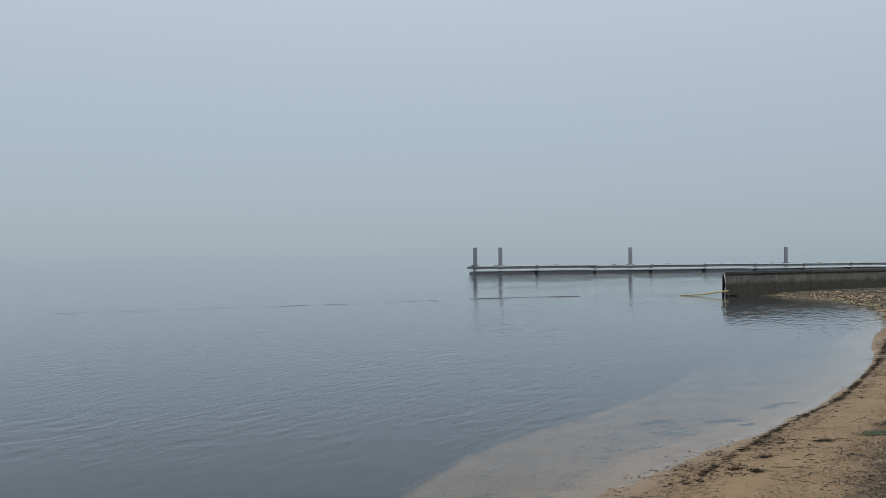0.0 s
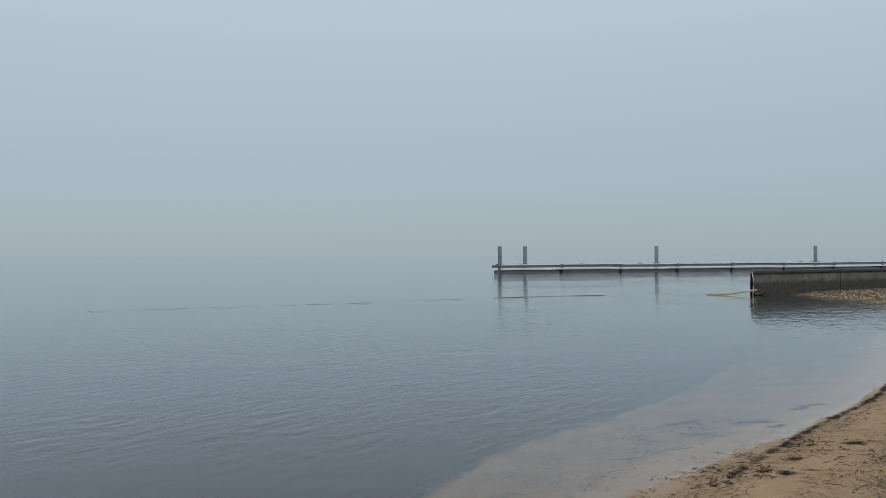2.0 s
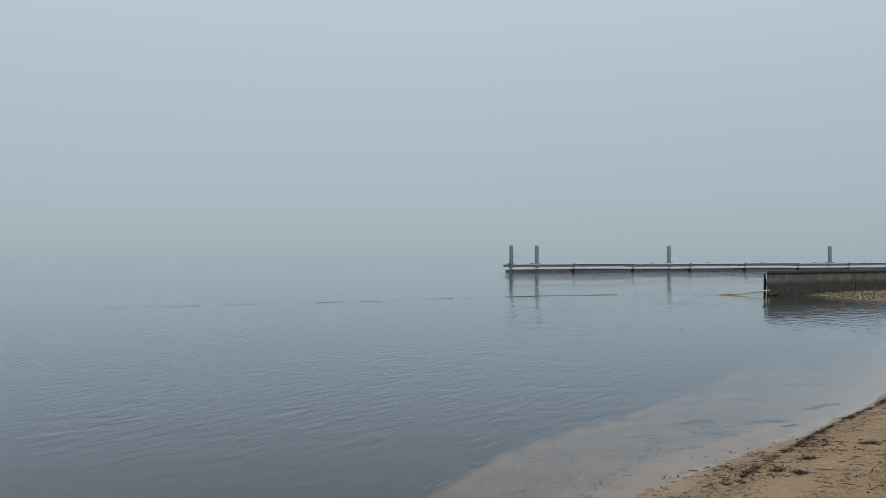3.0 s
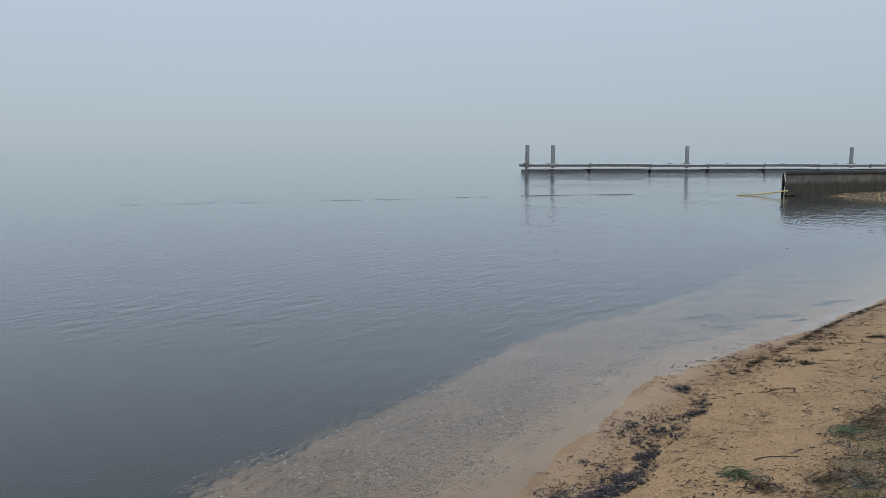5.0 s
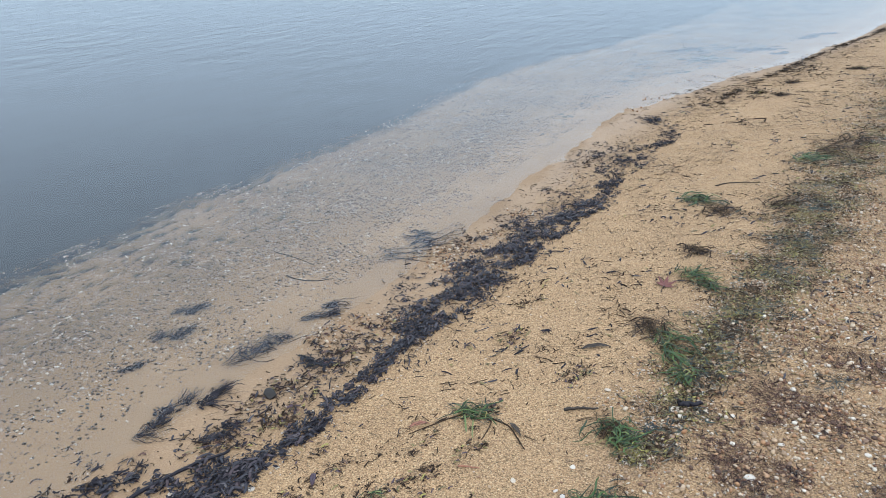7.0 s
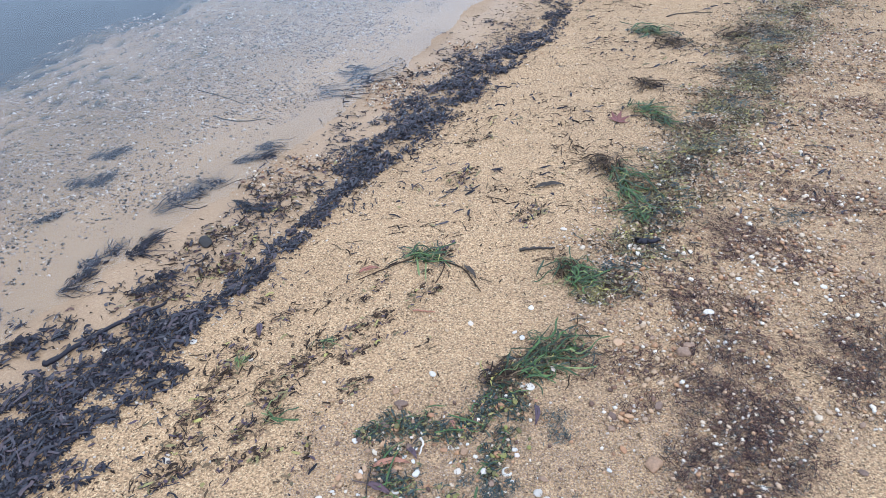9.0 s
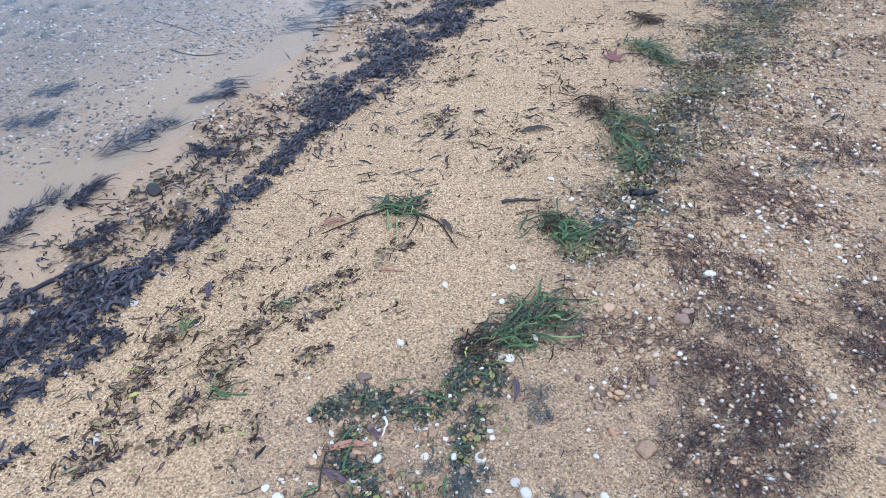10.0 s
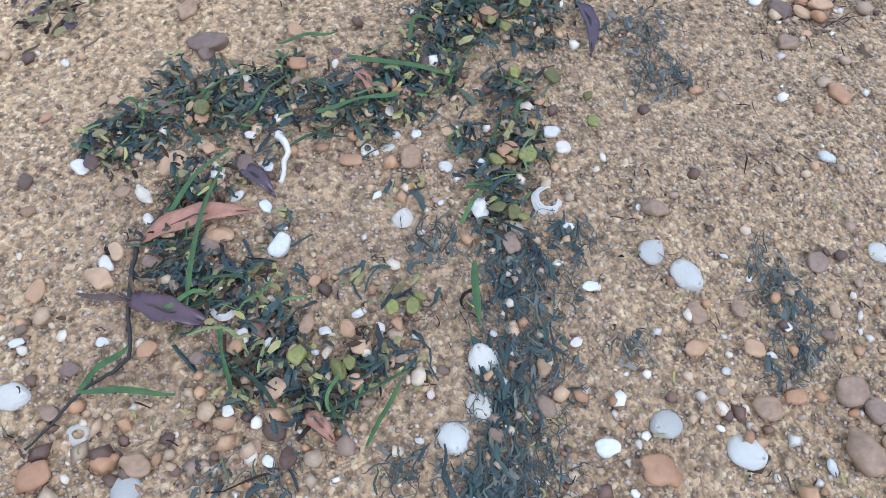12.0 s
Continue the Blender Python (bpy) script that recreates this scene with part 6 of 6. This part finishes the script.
DARK = [(0.011, 1.318, 0.022), (-0.127, 1.457, 0.026), (0.187, 1.1, 0.0189), (0.229, 1.065, 0.029), (0.248, 1.087, 0.0172), (0.165, 1.245, 0.0185), (0.257, 1.188, 0.0183), (0.166, 1.166, 0.0167), (-0.138, 1.493, 0.0197),
        (0.329, 1.414, 0.0231), (0.321, 1.38, 0.0178), (-0.174, 1.132, 0.0176), (-0.11, 1.13, 0.0122), (-0.127, 1.269, 0.0173), (-0.165, 1.263, 0.0132), (-0.225, 1.173, 0.0135), (0.193, 1.164, 0.0128), (0.239, 1.101, 0.0209),
        (-0.213, 1.197, 0.0136), (0.388, 1.28, 0.038), (0.52, 1.6, 0.036), (0.539, 1.628, 0.03), (0.431, 1.44, 0.024), (-0.126, 1.459, 0.03), (1.109, 2.514, 0.03), (1.053, 2.553, 0.027), (0.784, 1.253, 0.02), (1.043, 1.881, 0.028)]
for i, (x, y, s) in enumerate(DARK):
    stone("pebble", x, y, s, M_BROWN, "flat brown pebble half sunk in sand", 780 + i)

rng = random.Random(17)
SHAPES = {}
for k in range(8):
    co, tri = lump_shape(30 + k, 2, 0.2)
    for mat in (M_STONE, M_PALE, M_BROWN):
        me = mesh_of("pebble", co * np.array([1, rng.uniform(0.6, 0.85), rng.uniform(0.35, 0.55)]), tri)
        me.materials.append(mat)
        SHAPES[k, mat.name] = me
for k in range(140):
    low = k % 5 < 3
    x, y = (rng.uniform(-0.30, 0.36), 1.03 + 0.13 * rng.random() ** 1.6) if low else (rng.uniform(-0.3, 0.62), rng.uniform(1.05, 1.75))
    size = 0.005 + 0.010 * rng.random() ** 2
    pale = rng.random() < 0.25
    mat = M_PALE if pale else (M_STONE if rng.random() < 0.7 else M_BROWN)
    ob = new("pebble", SHAPES[k % 8, mat.name])
    ob.matrix_world = pose(x, y, gz(x, y) + 0.12 * size + 0.0012, rng.uniform(-15, 15), rng.uniform(-15, 15), rng.uniform(0, 360)) @ Matrix.Diagonal((size, size, size, 1))
    tagged(ob, "small rounded pale pebble on coarse sand" if pale else "small rounded brown pebble on coarse sand", "pebble", "pebbles on the sand")

# stones caught in and beside the algae
for k in range(96):
    cx, cy, w = ALGAE[k % len(ALGAE)]
    x, y = cx + rng.uniform(-1.1, 1.1) * w, cy + rng.uniform(-1.1, 1.1) * w
    size = 0.008 + 0.011 * rng.random() ** 1.6
    stone("pebble", x, y, size, (M_TAN, M_BROWN, M_STONE, M_PALE)[k % 4 if k % 8 != 7 else 0],
          ("smooth orange-tan pebble among algae", "dark brown pebble among algae", "speckled brown pebble among algae", "small white pebble among algae")[k % 4 if k % 8 != 7 else 0], 860 + k).location.z += 0.004
stone("pebble", -0.736, 2.127, 0.055, M_TWIG, "dark wet flat stone in the shallows", 840)

# ---- loose gravel and grit ----
rs = np.random.RandomState(80)
FIELDS = [(0.766, 2.049, 0.23), (0.633, 1.877, 0.16), (0.47, 1.687, 0.14), (1.101, 2.591, 0.26), (0.404, 1.54, 0.13), (0.356, 2.114, 0.13), (0.02, 1.31, 0.05), (0.439, 2.261, 0.12), (0.867, 2.522, 0.18),
          (0.21, 1.06, 0.09), (-0.2, 1.12, 0.09), (0.36, 1.43, 0.09), (-0.1, 1.09, 0.12), (0.2, 1.0, 0.16), (0.0, 1.02, 0.16), (1.4, 3.2, 0.3), (1.6, 3.8, 0.35), (1.2, 2.9, 0.25), (-0.24, 3.1, 0.16), (1.0, 2.2, 0.4), (0.95, 1.95, 0.3), (1.3, 2.6, 0.5), (1.75, 3.5, 0.6), (0.8, 1.8, 0.2)]
p = in_discs(FIELDS, rs, 9000, 1.0)
p = p[waves(p[:, 0], p[:, 1], 98, 4, 0.3) > rs.uniform(-0.5, 0.7, len(p))]
lumps("gravel", p, 0.0035 + 0.015 * rs.uniform(0, 1, len(p)) ** 3.6, M_PEBBLE, 111, shapes=GRAINS, label="mixed brown and orange gravel in loose drifts", category="gravel")
COARSE = [(0.95, 1.98, 0.22), (0.82, 2.0, 0.2), (0.74, 1.72, 0.16), (0.78, 1.85, 0.2), (1.2, 2.28, 0.3), (1.1, 2.65, 0.35), (0.95, 2.25, 0.25), (1.45, 2.85, 0.4), (0.62, 1.82, 0.2), (0.5, 1.7, 0.2), (0.45, 1.95, 0.2),
          (0.55, 2.1, 0.2), (0.35, 1.75, 0.15), (0.64, 2.3, 0.2), (0.42, 1.55, 0.16), (0.36, 1.42, 0.12), (1.7, 3.4, 0.5), (0.85, 2.5, 0.25), (0.8, 1.42, 0.2), (1.05, 1.8, 0.25)]
p = in_discs(COARSE, rs, 4600, 0.9)
lumps("gravel", p, 0.0045 + 0.014 * rs.uniform(0, 1, len(p)) ** 3, M_PEBBLE, 122, sink=0.1, label="orange, brown and white pebbles lying among weed", category="gravel")
p = in_discs(COARSE, rs, 750, 0.9)
lumps("shell_grit", p, 0.004 + 0.010 * rs.uniform(0, 1, len(p)) ** 2.5, M_SHELLBIT, 123, (0.3, 0.6), 0.0, shapes=GRAINS, label="white shell pieces lying among weed", category="shells")
BRIGHT = [(0.81, 1.99, 0.12), (0.57, 1.78, 0.12), (1.07, 2.5, 0.15), (0.28, 2.08, 0.1), (0.88, 2.88, 0.12), (0.38, 1.6, 0.1), (0.69, 1.78, 0.12), (0.58, 2.05, 0.09), (0.31, 1.76, 0.08), (0.69, 2.38, 0.1)]
p = in_discs(BRIGHT, rs, 3000, 0.9)
lumps("gravel", p, 0.004 + 0.012 * rs.uniform(0, 1, len(p)) ** 3, M_PEBBLE, 181, sink=0.05, shapes=GRAINS, label="pinkish brown pebbles in bright drifts", category="gravel")
p = in_discs(BRIGHT, rs, 1300, 0.9)
lumps("shell_grit", p, 0.004 + 0.009 * rs.uniform(0, 1, len(p)) ** 2.2, M_SHELLBIT, 182, (0.3, 0.6), 0.0, shapes=GRAINS, label="pinkish white shell pieces among pebbles", category="shells")
p = in_discs([(1.37, 6.75, 0.22), (1.0, 6.1, 0.2), (1.6, 6.9, 0.2), (0.85, 5.75, 0.16), (1.95, 7.35, 0.25)], rs, 1500, 1.0)
lumps("gravel", p, 0.006 + 0.014 * rs.uniform(0, 1, len(p)) ** 2.5, M_PEBBLE, 183, sink=0.1, shapes=GRAINS, label="brown gravel along the wet edge of the beach", category="gravel")
p = in_discs(FIELDS, rs, 1500, 1.0)
lumps("shell_grit", p, 0.003 + 0.007 * rs.uniform(0, 1, len(p)) ** 2, M_SHELLBIT, 112, (0.25, 0.6), shapes=GRAINS, label="white shell fragments among gravel", category="shells")
p = np.column_stack([rs.uniform(-0.9, 2.4, 10000), rs.uniform(0.9, 5.5, 10000)])
d = shore_distance(p[:, 0], p[:, 1])
p = p[(d > 0.05) & (rs.uniform(0, 1, len(p)) < np.where(d > 1.35, 0.9, 0.22))]
lumps("gravel", p, 0.0035 + 0.007 * rs.uniform(0, 1, len(p)) ** 3, M_PEBBLE, 113, label="single small pebbles strewn over sand", category="gravel")
p = p[rs.uniform(0, 1, len(p)) < 0.45] + rs.uniform(-0.1, 0.1, (1, 2))
lumps("shell_grit", p, 0.003 + 0.006 * rs.uniform(0, 1, len(p)) ** 3, M_SHELLBIT, 114, (0.25, 0.6), shapes=GRAINS, label="tiny pale shell fragments strewn over sand", category="shells")
# gravel, shells and scraps on the drowned shelf
p = np.column_stack([rs.uniform(-2.6, 3.4, 900000), rs.uniform(0.8, 11, 900000)])
d = shore_distance(p[:, 0], p[:, 1])
drift = waves(p[:, 0], p[:, 1], 65, 3, 0.8)
bands = np.exp(-((d + 0.74) / 0.16) ** 2) + 0.9 * np.exp(-((d + 0.42) / 0.05) ** 2) + 0.5 * np.exp(-((d + 1.1) / 0.25) ** 2)
keep = (d < -0.16) & (d > -2.0) & (rs.uniform(0, 1, len(p)) < np.clip((7.5 - p[:, 1]) / 3, 0.08, 1)) & (0.5 * drift + 0.7 * bands + 0.42 > rs.uniform(0.0, 1.5, len(p)))
p = p[keep]
lumps("shelf_gravel", p, 0.004 + 0.012 * rs.uniform(0, 1, len(p)) ** 2.4, M_SHELFSTONE, 115, (0.3, 0.5), 0.2, shapes=GRAINS, label="brown and pale gravel on the drowned sand shelf", category="gravel")
far = np.column_stack([rs.uniform(-1.2, 4, 60000), rs.uniform(4.4, 9.5, 60000)])
d = shore_distance(far[:, 0], far[:, 1])
far = far[(d < -0.3) & (d > -1.7) & (waves(far[:, 0], far[:, 1], 95, 4, 1.1) + 0.3 * (d < -0.6) > rs.uniform(0.0, 1.1, len(far)))]
lumps("shelf_gravel", far, 0.008 + 0.014 * rs.uniform(0, 1, len(far)) ** 2, M_SHELFSTONE, 124, (0.3, 0.5), shapes=GRAINS, label="coarser gravel on the far part of the drowned shelf", category="gravel")
q = p[rs.uniform(0, 1, len(p)) < 0.07] + rs.uniform(-0.05, 0.05, (1, 2))
lumps("shelf_shells", q, 0.006 + 0.012 * rs.uniform(0, 1, len(q)) ** 3, M_SHELLBIT, 116, (0.25, 0.5), shapes=GRAINS, label="white shell fragments on the drowned sand shelf", category="shells")
q = p[rs.uniform(0, 1, len(p)) < 0.05] + rs.uniform(-0.05, 0.05, (1, 2))
weed("shelf_scraps", q, M_BROWNWEED, (0.006, 0.025), (0.002, 0.006), 0.002, 117, kind="stuff", label="dark weed scraps on the drowned sand shelf")
# dark litter caught in the troughs of the ripple marks
p = np.column_stack([rs.uniform(-2.6, 2.0, 40000), rs.uniform(1.0, 9, 40000)])
d = shore_distance(p[:, 0], p[:, 1])
trough = ripple(p[:, 0], p[:, 1], d) < -0.55
p = p[trough & (d < -0.85) & (d > -1.75) & (rs.uniform(0, 1, len(p)) < 0.4)]
weed("ripple_litter", p, M_FILA, (0.012, 0.04), (0.003, 0.008), 0.001, 120, heading=1.05, spread=0.35, curl=0.4, lift=0.001, kind="stuff", label="dark plant litter caught between sand ripples")
# coarse grains where the sand is seen closest
g = np.stack(np.meshgrid(np.arange(-0.34, 0.50, 0.0038), np.arange(1.0, 1.54, 0.0038)), -1).reshape(-1, 2)
g = g + rs.uniform(-0.0018, 0.0018, g.shape)
g = g[waves(g[:, 0], g[:, 1], 154, 2, 0.011) < 0.42]
g = g[rs.uniform(0, 1, len(g)) < np.clip((1.54 - g[:, 1]) / 0.2, 0, 1) * 0.95]
lumps("sand_grains", g, 0.0022 + 0.0019 * rs.uniform(0, 1, len(g)) ** 1.8, M_GRIT, 118, (0.7, 1.0), 0.38, shapes=GRAINS, label="coarse tan sand grains packed together", category="sand")

# rubble on the beach by the sea wall
p = np.column_stack([rs.uniform(9, 24, 42000), rs.uniform(17, 43, 42000)])
d = shore_distance(p[:, 0], p[:, 1])
p = p[(d > -0.25) & (d < 5) & ((p[:, 0] - 9.5) * 0.541 - (p[:, 1] - 33.0) * 0.841 > 0.05) & (p[:, 1] > 24 + 2 * waves(p[:, 0], p[:, 1], 97, 2, 3)) & (p[:, 0] > 11.6 + 0.4 * waves(p[:, 0], p[:, 1], 87, 2, 1.5))]
lumps("shore_rubble", p, 0.035 + 0.06 * rs.uniform(0, 1, len(p)) ** 2, M_RUBBLE, 119, shapes=GRAINS, label="grey-brown rubble covering the far beach", category="stones")
p = np.column_stack([rs.uniform(9, 24, 14000), rs.uniform(17, 43, 14000)])
d = shore_distance(p[:, 0], p[:, 1])
p = p[(d > -0.1) & (d < 0.8) & (rs.uniform(0, 1, len(p)) < 0.8)]
weed("rubble_weed", p, M_OLIVE, (0.08, 0.3), (0.02, 0.06), 0.03, 121, stations=3, kind="stuff", label="brown weed between the far shore stones")
